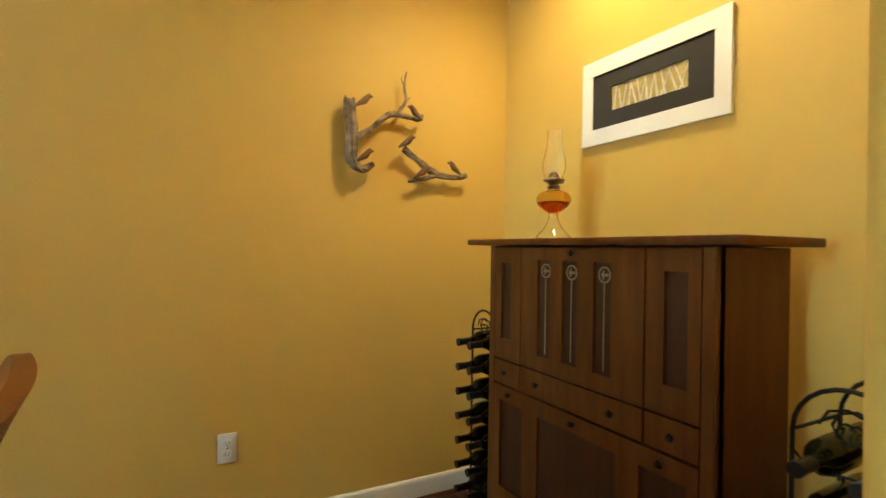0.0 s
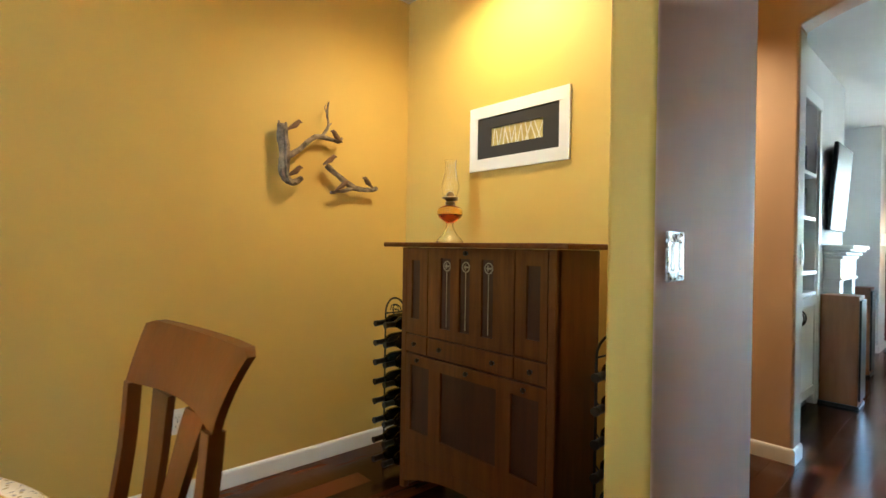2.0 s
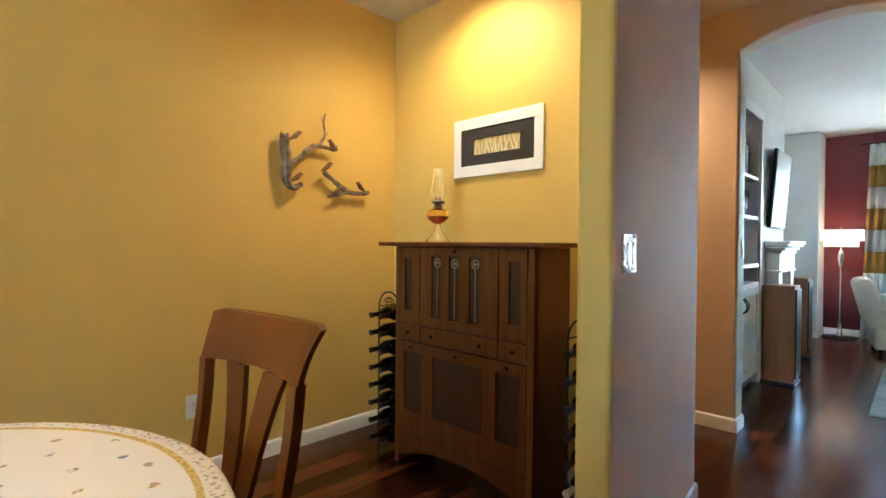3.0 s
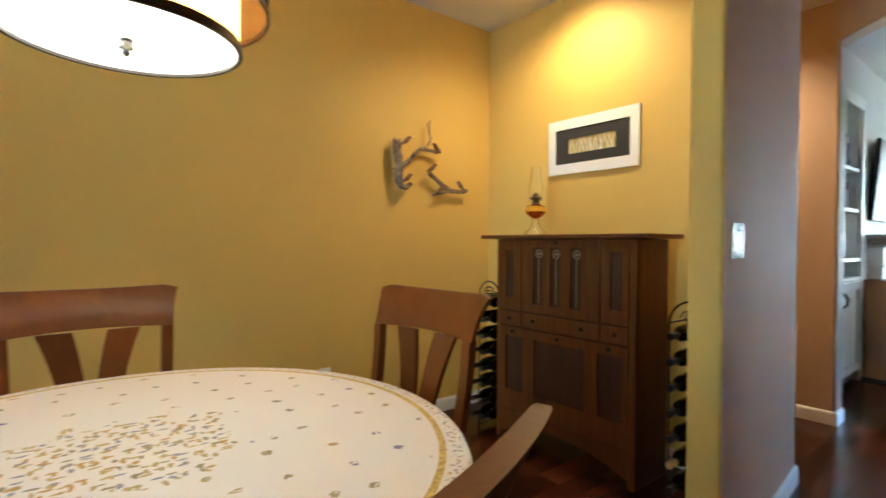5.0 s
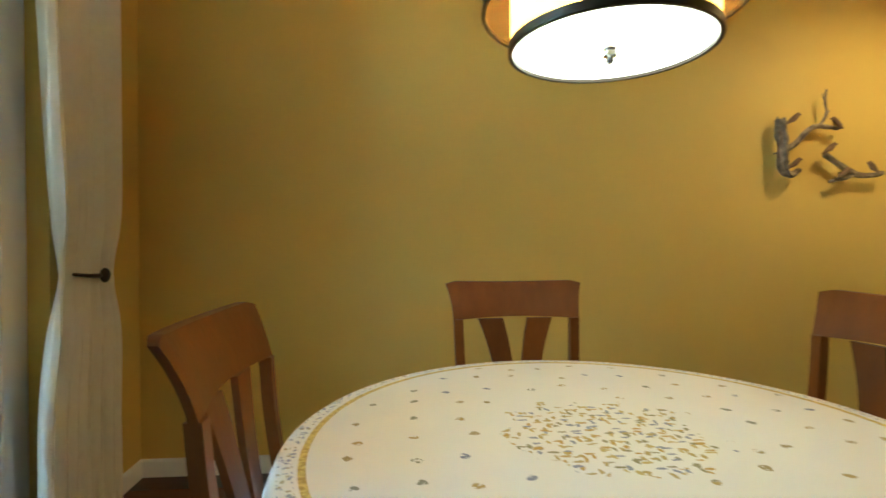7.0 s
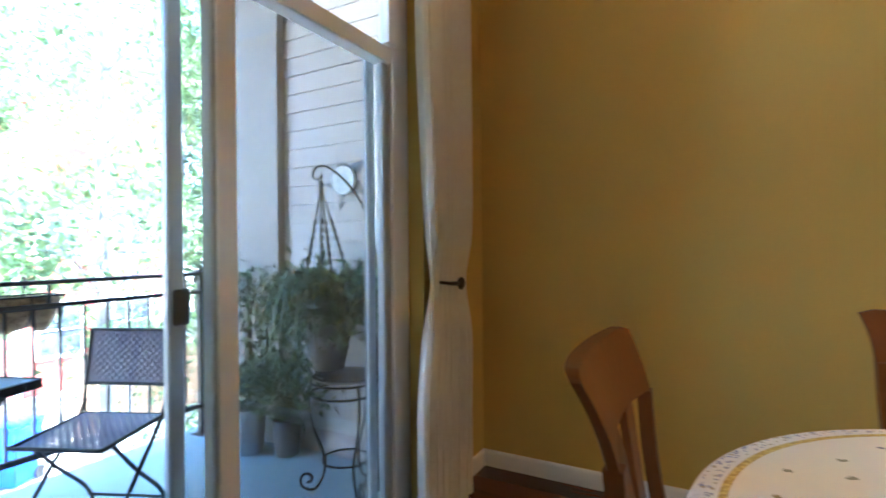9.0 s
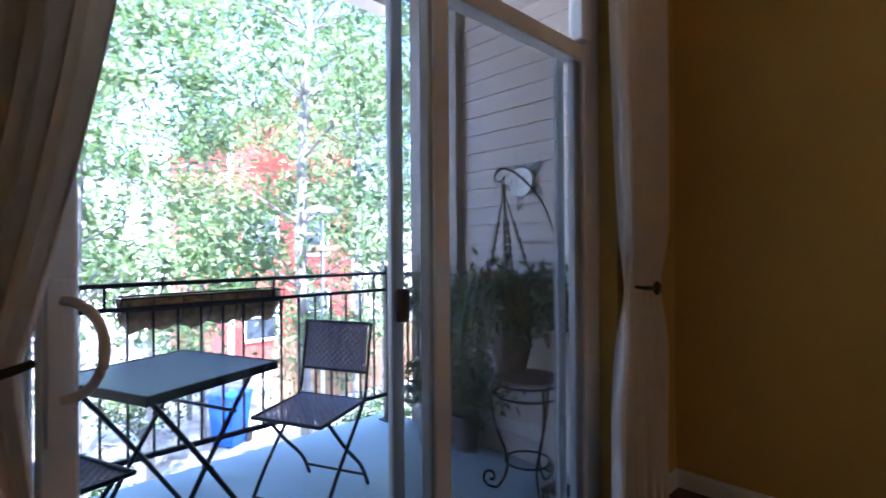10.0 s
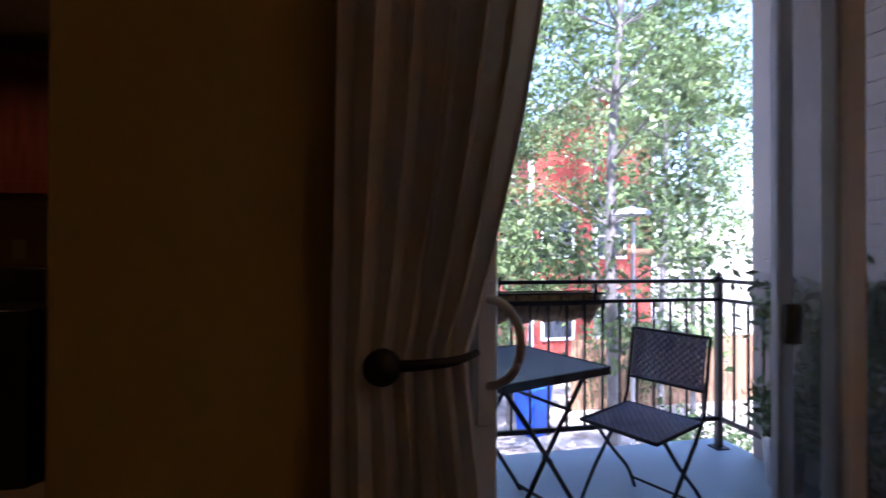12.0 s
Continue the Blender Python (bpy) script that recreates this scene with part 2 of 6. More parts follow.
ROOFING = grainy("grey_shingle", (0.10, 0.09, 0.085), (0.18, 0.165, 0.15), 6, 0.9, 60, 0.5)
FENCE = grainy("cedar_fence", (0.20, 0.11, 0.055), (0.34, 0.20, 0.11), 5, 0.85, 60, 0.3, stretch=(4, 4, 0.5))
BLUE_BIN = plain("blue_plastic", (0.015, 0.075, 0.42), 0.4)
DARK_GLASS = plain("dark_window", (0.05, 0.06, 0.07), 0.05)
CREAM_CLOTH = grainy("cream_upholstery", (0.56, 0.51, 0.43), (0.64, 0.59, 0.51), 9, 0.9, 400, 0.2)
RUG = grainy("blue_grey_rug", (0.20, 0.28, 0.29), (0.52, 0.57, 0.55), 3.5, 0.95, 260, 0.5)
SPEAKER = wood("walnut_veneer", (0.24, 0.098, 0.040), (0.34, 0.145, 0.060), (5, 5, 0.6), 3, 0.4)
BLACK = plain("black_plastic", (0.012, 0.012, 0.012), 0.3)
TV_GLASS = plain("glossy_screen", (0.06, 0.06, 0.063), 0.45, 0.0, 0.35)
STRIPE_GOLD = cloth("gold_stripe", (0.42, 0.24, 0.05), (0.52, 0.31, 0.07), 0.3)
STRIPE_WHITE = cloth("white_stripe", (0.70, 0.69, 0.66), (0.78, 0.77, 0.74), 0.35)
GREY_DRAPE = cloth("grey_drape", (0.10, 0.095, 0.10), (0.15, 0.145, 0.15), 0.1)
KITCHEN_WOOD = wood("kitchen_cherry", (0.11, 0.025, 0.010), (0.19, 0.05, 0.02), (6, 6, 0.7), 4, 0.3)
TILE_TAN = grainy("tan_backsplash", (0.36, 0.28, 0.17), (0.44, 0.35, 0.22), 6, 0.35, 80, 0.05)


def tablecloth_material():
    m, n, l, b = nodes_of("printed_tablecloth")
    tc = n.new("ShaderNodeTexCoord")
    sep = n.new("ShaderNodeSeparateXYZ")
    l.new(tc.outputs["Object"], sep.inputs[0])
    flat = n.new("ShaderNodeCombineXYZ")
    l.new(sep.outputs[0], flat.inputs[0])
    l.new(sep.outputs[1], flat.inputs[1])
    length = n.new("ShaderNodeVectorMath")
    length.operation = 'LENGTH'
    l.new(flat.outputs[0], length.inputs[0])
    R = length.outputs["Value"]

    def math_node(op, a, v=None, c=None):
        k = n.new("ShaderNodeMath")
        k.operation = op
        for i, s in enumerate((a, v, c)):
            if s is None:
                continue
            if isinstance(s, (int, float)):
                k.inputs[i].default_value = s
            else:
                l.new(s, k.inputs[i])
        return k.outputs[0]

    def band(lo, hi):
        return math_node('MULTIPLY', math_node('GREATER_THAN', R, lo), math_node('LESS_THAN', R, hi))

    wob = n.new("ShaderNodeTexNoise")
    wob.inputs["Scale"].default_value = 55
    wob.inputs["Detail"].default_value = 2
    l.new(flat.outputs[0], wob.inputs["Vector"])
    mixv = n.new("ShaderNodeVectorMath")
    mixv.operation = 'MULTIPLY_ADD'
    l.new(wob.outputs["Color"], mixv.inputs[0])
    mixv.inputs[1].default_value = (0.016, 0.016, 0)
    l.new(flat.outputs[0], mixv.inputs[2])

    petals = n.new("ShaderNodeTexNoise")
    petals.inputs["Scale"].default_value = 100
    petals.inputs["Detail"].default_value = 1
    l.new(flat.outputs[0], petals.inputs["Vector"])

    def sprigs(scale, size, rand, shift, stretch=(1, 1, 1), worn=True):
        v = n.new("ShaderNodeTexVoronoi")
        v.voronoi_dimensions = '2D'
        v.inputs["Scale"].default_value = scale
        v.inputs["Randomness"].default_value = rand
        add = n.new("ShaderNodeVectorMath")
        add.operation = 'ADD'
        add.inputs[1].default_value = (shift, shift * 0.7, 0)
        l.new(mixv.outputs[0], add.inputs[0])
        pull = n.new("ShaderNodeVectorMath")
        pull.operation = 'MULTIPLY'
        pull.inputs[1].default_value = stretch
        l.new(add.outputs[0], pull.inputs[0])
        l.new(pull.outputs[0], v.inputs["Vector"])
        near = math_node('LESS_THAN', v.outputs["Distance"], size)
        if not worn:
            return near, v.outputs["Color"]
        return math_node('MULTIPLY', near, math_node('GREATER_THAN', petals.outputs["Fac"], 0.435)), v.outputs["Color"]

    def tint(col_out, stops):
        s = n.new("ShaderNodeSeparateColor")
        l.new(col_out, s.inputs[0])
        r = n.new("ShaderNodeValToRGB")
        r.color_ramp.interpolation = 'CONSTANT'
        r.color_ramp.elements[0].color = rgb(stops[0])
        r.color_ramp.elements[1].position = 1.0 / len(stops)
        r.color_ramp.elements[1].color = rgb(stops[1])
        for i in range(2, len(stops)):
            e = r.color_ramp.elements.new(i / len(stops))
            e.color = rgb(stops[i])
        l.new(s.outputs[0], r.inputs[0])
        return r.outputs[0]

    tones = [(0.30, 0.22, 0.08), (0.20, 0.20, 0.26), (0.40, 0.28, 0.09), (0.24, 0.23, 0.16), (0.36, 0.28, 0.13)]
    base = n.new("ShaderNodeTexNoise")
    base.inputs["Scale"].default_value = 5
    ramp = n.new("ShaderNodeValToRGB")
    ramp.color_ramp.elements[0].color, ramp.color_ramp.elements[1].color = (0.70, 0.655, 0.58, 1), (0.76, 0.715, 0.64, 1)
    l.new(flat.outputs[0], base.inputs["Vector"])
    l.new(base.outputs["Fac"], ramp.inputs[0])
    colour = ramp.outputs[0]

    def over(colour, mask, paint):
        k = n.new("ShaderNodeMix")
        k.data_type = 'RGBA'
        l.new(mask, k.inputs[0])
        l.new(colour, k.inputs[6])
        if isinstance(paint, tuple):
            k.inputs[7].default_value = rgb(paint)
        else:
            l.new(paint, k.inputs[7])
        return k.outputs[2]

    m1, c1 = sprigs(10.5, 0.092, 0.45, 0.0)
    colour = over(colour, math_node('MULTIPLY', m1, band(0.23, 0.535)), tint(c1, tones))
    clump = n.new("ShaderNodeTexNoise")
    clump.inputs["Scale"].default_value = 13
    l.new(flat.outputs[0], clump.inputs["Vector"])
    edge = math_node('MULTIPLY_ADD', clump.outputs["Fac"], 0.20, 0.08)
    inside = math_node('LESS_THAN', R, edge)
    flowers = [(0.46, 0.28, 0.05), (0.26, 0.26, 0.31), (0.42, 0.31, 0.10), (0.28, 0.24, 0.12), (0.50, 0.37, 0.12)]
    for shift, stretch in ((0.31, (1, 0.42, 1)), (0.83, (0.42, 1, 1))):
        m2, c2 = sprigs(56, 0.215, 1.0, shift, stretch, False)
        colour = over(colour, math_node('MULTIPLY', m2, inside), tint(c2, flowers))
    gold = n.new("ShaderNodeValToRGB")
    gold.color_ramp.elements[0].position, gold.color_ramp.elements[1].position = 0.38, 0.62
    gold.color_ramp.elements[0].color, gold.color_ramp.elements[1].color = (0.40, 0.27, 0.05, 1), (0.66, 0.50, 0.13, 1)
    l.new(petals.outputs["Fac"], gold.inputs[0])
    colour = over(colour, band(0.547, 0.560), gold.outputs[0])
    m3, c3 = sprigs(72, 0.30, 0.9, 0.77)
    colour = over(colour, math_node('MULTIPLY', m3, band(0.567, 0.592)), tint(c3, [(0.28, 0.28, 0.36), (0.40, 0.33, 0.20), (0.30, 0.30, 0.34)]))
    m4, c4 = sprigs(16, 0.11, 0.5, 0.5)
    colour = over(colour, math_node('MULTIPLY', m4, math_node('GREATER_THAN', R, 0.596)), tint(c4, tones))
    l.new(colour, b.inputs["Base Color"])
    b.inputs["Roughness"].default_value = 0.8
    weave = n.new("ShaderNodeTexNoise")
    weave.inputs["Scale"].default_value = 420
    bp = n.new("ShaderNodeBump")
    bp.inputs["Strength"].default_value = 0.12
    bp.inputs["Distance"].default_value = 0.004
    l.new(tc.outputs["Object"], weave.inputs["Vector"])
    l.new(weave.outputs["Fac"], bp.inputs["Height"])
    l.new(bp.outputs[0], b.inputs["Normal"])
    return m


PRINTED = tablecloth_material()


# building helpers
def thing(name, m=None, label="", category="", group="", kind=""):
    ob = new(name)
    ob.empty_display_size = 0.1
    if m is not None:
        ob.matrix_world = m
    return tagged(ob, label, category, group, kind)


def mesh_from(name, bm, material, smooth=True):
    me = bpy.data.meshes.new(name)
    bmesh.ops.recalc_face_normals(bm, faces=bm.faces)
    bm.to_mesh(me)
    bm.free()
    for mt in material if isinstance(material, (list, tuple)) else [material]:
        me.materials.append(mt)
    if smooth:
        me.set_sharp_from_angle(angle=radians(38))
    return me


def part(name, bm, material, parent=None, label="", smooth=True, **tags):
    ob = new(name, mesh_from(name, bm, material, smooth))
    if parent is not None:
        ob.parent = parent
    return tagged(ob, label, **tags)


def solid(name, bm, material, label="", category="", kind="", smooth=True):
    return tagged(new(name, mesh_from(name, bm, material, smooth)), label, category, "", kind)


def box(bm, x0, y0, z0, x1, y1, z1, bevel=0.0, seg=1):
    x0, x1 = min(x0, x1), max(x0, x1)
    y0, y1 = min(y0, y1), max(y0, y1)
    z0, z1 = min(z0, z1), max(z0, z1)
    r = bmesh.ops.create_cube(bm, size=1.0, matrix=Matrix.Translation(((x0 + x1) / 2, (y0 + y1) / 2, (z0 + z1) / 2)) @ Matrix.Diagonal((x1 - x0, y1 - y0, z1 - z0, 1)))
    if bevel > 0:
        es = list({e for v in r["verts"] for e in v.link_edges})
        bmesh.ops.bevel(bm, geom=es, offset=bevel, segments=seg, affect='EDGES', profile=0.5)
    return bm


def boxed(*a, **k):
    return box(bmesh.new(), *a, **k)


def rod(bm, a, b, r, r2=None, n=10):
    a, b = Vector(a), Vector(b)
    d = b - a
    bmesh.ops.create_cone(bm, cap_ends=True, segments=n, radius1=r, radius2=r if r2 is None else r2, depth=d.length,
                          matrix=Matrix.Translation((a + b) / 2) @ d.to_track_quat('Z', 'Y').to_matrix().to_4x4())
    return bm


def tube(bm, pts, radii, n=8, wob=0.0, closed=False):
    """A swept round section along points."""
    pts = [Vector(p) for p in pts]
    if not isinstance(radii, (list, tuple)):
        radii = [radii] * len(pts)
    rings, ref = [], Vector((0.13, 0.31, 0.94)).normalized()
    for i, p in enumerate(pts):
        d = (pts[min(i + 1, len(pts) - 1)] - pts[max(i - 1, 0)]) if not closed else pts[(i + 1) % len(pts)] - pts[i - 1]
        d = d.normalized() if d.length > 1e-9 else Vector((0, 0, 1))
        u = d.cross(ref)
        if u.length < 1e-3:
            u = d.cross(Vector((1, 0, 0)))
        u.normalize()
        w = d.cross(u)
        ring = []
        for k in range(n):
            a = 2 * math.pi * k / n
            r = radii[i] * (1 + wob * noise.noise(p * 23 + Vector((math.cos(a), math.sin(a), 0)) * 1.7))
            ring.append(bm.verts.new(p + u * math.cos(a) * r + w * math.sin(a) * r))
        rings.append(ring)
    m = len(rings)
    for i in range(m if closed else m - 1):
        A, B = rings[i], rings[(i + 1) % m]
        for k in range(n):
            bm.faces.new((A[k], A[(k + 1) % n], B[(k + 1) % n], B[k]))
    if not closed:
        bm.faces.new(rings[0][::-1])
        bm.faces.new(rings[-1])
    return bm


def curve_pts(ctrl, steps=6):
    """Catmull-Rom through the given points."""
    c = [Vector(p) for p in ctrl]
    out = []
    for i in range(len(c) - 1):
        p0, p1, p2, p3 = c[max(i - 1, 0)], c[i], c[i + 1], c[min(i + 2, len(c) - 1)]
        for s in range(steps):
            t = s / steps
            out.append(0.5 * ((2 * p1) + (p2 - p0) * t + (2 * p0 - 5 * p1 + 4 * p2 - p3) * t * t + (3 * p1 - p0 - 3 * p2 + p3) * t ** 3))
    out.append(c[-1])
    return out


def lathe(bm, profile, n=28, at=(0, 0, 0)):
    rings = []
    for r, z in profile:
        rings.append([bm.verts.new((at[0] + max(r, 1e-4) * math.cos(2 * math.pi * k / n), at[1] + max(r, 1e-4) * math.sin(2 * math.pi * k / n), at[2] + z)) for k in range(n)])
    for A, B in zip(rings, rings[1:]):
        for k in range(n):
            bm.faces.new((A[k], A[(k + 1) % n], B[(k + 1) % n], B[k]))
    return bm


def strip(bm, rows):
    """Quads over a grid of points."""
    vs = [[bm.verts.new(p) for p in row] for row in rows]
    for A, B in zip(vs, vs[1:]):
        for k in range(len(A) - 1):
            bm.faces.new((A[k], A[k + 1], B[k + 1], B[k]))
    return bm


def prism(bm, outline, z0, z1):
    lo = [bm.verts.new((x, y, z0)) for x, y in outline]
    hi = [bm.verts.new((x, y, z1)) for x, y in outline]
    n = len(outline)
    for i in range(n):
        bm.faces.new((lo[i], lo[(i + 1) % n], hi[(i + 1) % n], hi[i]))
    bm.faces.new(lo[::-1])
    bm.faces.new(hi)
    return bm


def extrude_profile(bm, outline, axis, a, b):
    """A closed outline, extruded along an axis from a to b; outline gives the other two coordinates in order."""
    def put(p, v):
        q = list(p)
        q.insert("xyz".index(axis), v)
        return q
    lo = [bm.verts.new(put(p, a)) for p in outline]
    hi = [bm.verts.new(put(p, b)) for p in outline]
    n = len(outline)
    for i in range(n):
        bm.faces.new((lo[i], lo[(i + 1) % n], hi[(i + 1) % n], hi[i]))
    bm.faces.new(lo[::-1])
    bm.faces.new(hi)
    return bm

# the large structure
CEIL_Z = 2.715
WX, WY = -2.965, 2.315       # slider wall, twig wall
PX = 1.166                   # picture wall
floor = solid("floor", boxed(WX - 0.15, -3.3, -0.2, 7.7, 2.5, -0.006), UNDER, "dark underlay beneath the glossy cherry plank floor", "floor", "structure")
solid("floor_kitchen", boxed(-5.6, -3.3, -0.2, WX - 0.15, -0.845, 0.0), TILE_TAN, "tan kitchen floor", "floor", "structure")
ceiling = solid("ceiling", boxed(WX, -3.3, CEIL_Z, 2.545, 2.5, CEIL_Z + 0.2), CEIL, "off-white painted ceiling", "ceiling", "structure")
solid("ceiling_living", boxed(2.545, -4.2, CEIL_Z, 7.8, 3.2, CEIL_Z + 0.2), CEIL, "off-white living room ceiling", "ceiling", "structure")
solid("ceiling_kitchen", boxed(-5.6, -3.3, 2.45, WX, -0.845, 2.65), CEIL, "dim kitchen ceiling", "ceiling", "structure")

solid("wall_north", boxed(WX - 0.15, WY, -0.1, 1.44, WY + 0.15, CEIL_Z), YELLOW, "golden yellow painted dining room wall", "wall", "structure")
solid("wall_east", boxed(PX, 0.50, -0.1, 1.44, WY, CEIL_Z), YELLOW, "golden yellow painted wall behind the desk", "wall", "structure")


def stub_wall():
    """A short wall with rounded corners; its room side is rosy beige, its end and alcove side yellow."""
    a, b = Vector((0.317, 0.338)), Vector((1.45, 0.455))
    d = (b - a).normalized()
    nrm = Vector((-d.y, d.x))
    th, r = 0.115, 0.02
    corners = [(a, d, nrm, 180), (b, d, nrm, 270), (b + nrm * th, d, nrm, 0), (a + nrm * th, d, nrm, 90)]
    ang0 = math.degrees(math.atan2(d.y, d.x))
    outline, cents = [], [(r, r), ((b - a).length - r, r), ((b - a).length - r, th - r), (r, th - r)]
    for (cx, cy), start in zip(cents, (180, 270, 0, 90)):
        for k in range(6):
            t = radians(start + 90 * k / 5)
            p = a + d * (cx + r * math.cos(t)) + nrm * (cy + r * math.sin(t))
            outline.append((p.x, p.y))
    bm = prism(bmesh.new(), outline, -0.1, CEIL_Z)
    me = mesh_from("wall_stub", bm, [PINK, YELLOW])
    for f in me.polygons:
        nd = f.normal.x * d.x + f.normal.y * d.y
        nn = f.normal.x * nrm.x + f.normal.y * nrm.y
        f.material_index = 1 if (nd < -0.55 or nn > 0.3) and nd < 0.5 else 0
    return tagged(new("wall_stub", me), "short bullnose wall, rosy beige face with yellow end", "wall", "", "structure")


stub_wall()


def arch_wall():
    """The hall's wall with a flat-topped arch through it and rounded plaster edges towards the hall."""
    x0, x1, r = 2.545, 2.70, 0.02
    yc, half, spring, rise = 0.10, 0.452, 2.455, 0.107
    path = [(yc - half, -0.1, 1, 0), (yc - half, spring - 0.02, 1, 0)]
    for k in range(41):
        u = -1 + 2 * k / 40
        slope = -2 * rise / half * u
        length = math.hypot(1, slope)
        path.append((yc + half * u, spring + rise * (1 - u * u), slope / length, -1 / length))
    path += [(yc + half, spring - 0.02, -1, 0), (yc + half, -0.1, -1, 0)]
    bm = bmesh.new()
    rings = []
    for y, z, ny, nz in path:
        ring = []
        for k in range(5):
            a = math.pi / 2 * k / 4
            off = r * (1 - math.sin(a))
            ring.append(bm.verts.new((x0 + r * (1 - math.cos(a)), y - ny * off, z - nz * off)))
        ring.append(bm.verts.new((x1, y, z)))
        rings.append(ring)
    for A, B in zip(rings, rings[1:]):
        for p, q, u, v in zip(A, A[1:], B, B[1:]):
            bm.faces.new((p, q, v, u))
    for k in (0, 5):
        edge = [ring[k] for ring in rings]
        x = x0 if k == 0 else x1
        lo, hi = edge[0], edge[-1]
        for y_out, v, run in ((-3.3, lo, edge[:2]), (2.5, hi, edge[-2:])):
            zs = sorted(w.co.z for w in run)
            a, b = bm.verts.new((x, y_out, -0.1)), bm.verts.new((x, y_out, CEIL_Z))
            t = bm.verts.new((x, v.co.y, CEIL_Z))
            bm.faces.new([w for w in (a, *sorted(run, key=lambda w: w.co.z), t, b)])
        arc = edge[1:-1]
        tops = [bm.verts.new((x, w.co.y, CEIL_Z)) for w in arc]
        for i in range(len(arc) - 1):
            bm.faces.new((arc[i], arc[i + 1], tops[i + 1], tops[i]))
    bmesh.ops.remove_doubles(bm, verts=bm.verts, dist=1e-5)
    me = mesh_from("wall_hall", bm, [TAN, LIVING_WHITE])
    for f in me.polygons:
        c = f.center
        # jamb faces take the pale paint to stand for daylight on the tan
        f.material_index = 1 if c.x > x1 - 0.001 or (c.x > x0 + 0.03 and c.z < spring - 0.03) else 0
    return tagged(new("wall_hall", me), "tan hall wall pierced by a rounded arch", "wall", "", "structure")


arch_wall()
solid("wall_hall_end", boxed(1.44, 2.40, -0.1, 2.545, 2.5, CEIL_Z), TAN, "tan wall at the end of the hall", "wall", "structure")
solid("wall_south", boxed(-5.7, -3.4, -0.1, 7.8, -3.3, CEIL_Z), YELLOW, "plain yellow wall behind the walk", "wall", "structure")

# slider wall, with the opening for the glazed door and its transom
SY0, SY1, SZ = -0.25, 1.70, 2.62
bm = bmesh.new()
box(bm, WX - 0.15, -0.848, -0.1, WX, SY0, CEIL_Z)
box(bm, WX - 0.15, SY1, -0.1, WX, WY, CEIL_Z)
box(bm, WX - 0.15, SY0, SZ, WX, SY1, CEIL_Z)
solid("wall_west", bm, YELLOW, "golden yellow wall around the sliding door", "wall", "structure")

bm = boxed(WX - 0.15, -3.3, CEIL_Z, WX, 2.5, 3.30)
solid("wall_west_upper", bm, SIDING, "beige wall above the sliding door", "wall", "structure")
solid("roof", boxed(-5.2, -4.6, 3.30, 9.2, 3.6, 3.45), ROOFING, "plain roof slab over the house", "roof", "structure")

# living room
LY = 0.74
solid("wall_living_north", boxed(2.70, LY + 0.34, -0.1, 6.1, LY + 0.45, CEIL_Z), LIVING_WHITE, "pale wall behind the built-in shelves", "wall", "structure")
bm = bmesh.new()
box(bm, 2.70, LY, -0.1, 2.90, LY + 0.34, CEIL_Z)
box(bm, 4.02, LY, -0.1, 5.08, LY + 0.34, CEIL_Z)
box(bm, 2.90, LY, 2.36, 4.02, LY + 0.34, CEIL_Z)
solid("wall_chimney", bm, LIVING_WHITE, "pale grey chimney breast wall with a shelf niche", "wall", "structure")
solid("wall_living_return", boxed(6.0, LY + 0.45, -0.1, 6.1, 1.6, CEIL_Z), LIVING_WHITE, "pale side wall of the recess", "wall", "structure")
solid("wall_living_recess", boxed(6.1, 1.5, -0.1, 7.1, 1.6, CEIL_Z), LIVING_WHITE, "pale recessed wall", "wall", "structure")
solid("wall_living_pier", boxed(7.05, 0.69, -0.1, 7.8, 1.5, CEIL_Z), LIVING_WHITE, "pale grey wall pier", "wall", "structure")
bm = bmesh.new()
box(bm, 7.6, -0.11, -0.1, 7.75, 0.69, CEIL_Z)
box(bm, 7.6, -4.2, -0.1, 7.75, -1.31, CEIL_Z)
box(bm, 7.6, -1.31, -0.1, 7.75, -0.11, 0.55)
box(bm, 7.6, -1.31, 2.25, 7.75, -0.11, CEIL_Z)
solid("wall_living_east", bm, BURGUNDY, "deep burgundy painted feature wall", "wall", "structure")

# kitchen beyond the slider wall's end
solid("wall_kitchen_north", boxed(-5.6, -0.845, -0.3, WX - 0.15, -0.72, 3.2), TILE_TAN, "tan kitchen wall", "wall", "structure")
solid("wall_kitchen_west", boxed(-5.7, -3.3, -0.1, -5.6, -0.72, 2.65), TILE_TAN, "tan kitchen wall with a pale backsplash", "wall", "structure")
solid("wall_kitchen_header", boxed(WX - 0.15, -3.3, 2.45, WX, -0.848, CEIL_Z), YELLOW, "wall above the kitchen opening", "wall", "structure")


def skirting(name, runs):
    bm = bmesh.new()
    for (x0, y0), (x1, y1), side in runs:
        a, b = Vector((x0, y0)), Vector((x1, y1))
        d = (b - a).normalized()
        nrm = Vector((-d.y, d.x)) * side
        prof = [(0.0005, 0.0), (0.014, 0.0), (0.014, 0.068), (0.011, 0.079), (0.006, 0.085), (0.0005, 0.087)]
        lo = [bm.verts.new((a.x + nrm.x * p, a.y + nrm.y * p, z)) for p, z in prof]
        hi = [bm.verts.new((b.x + nrm.x * p, b.y + nrm.y * p, z)) for p, z in prof]
        n = len(prof)
        for i in range(n):
            bm.faces.new((lo[i], lo[(i + 1) % n], hi[(i + 1) % n], hi[i]))
        bm.faces.new(lo)
        bm.faces.new(hi[::-1])
    return solid(name, bm, WHITE, "white painted baseboard along the wall", "baseboard", "structure")


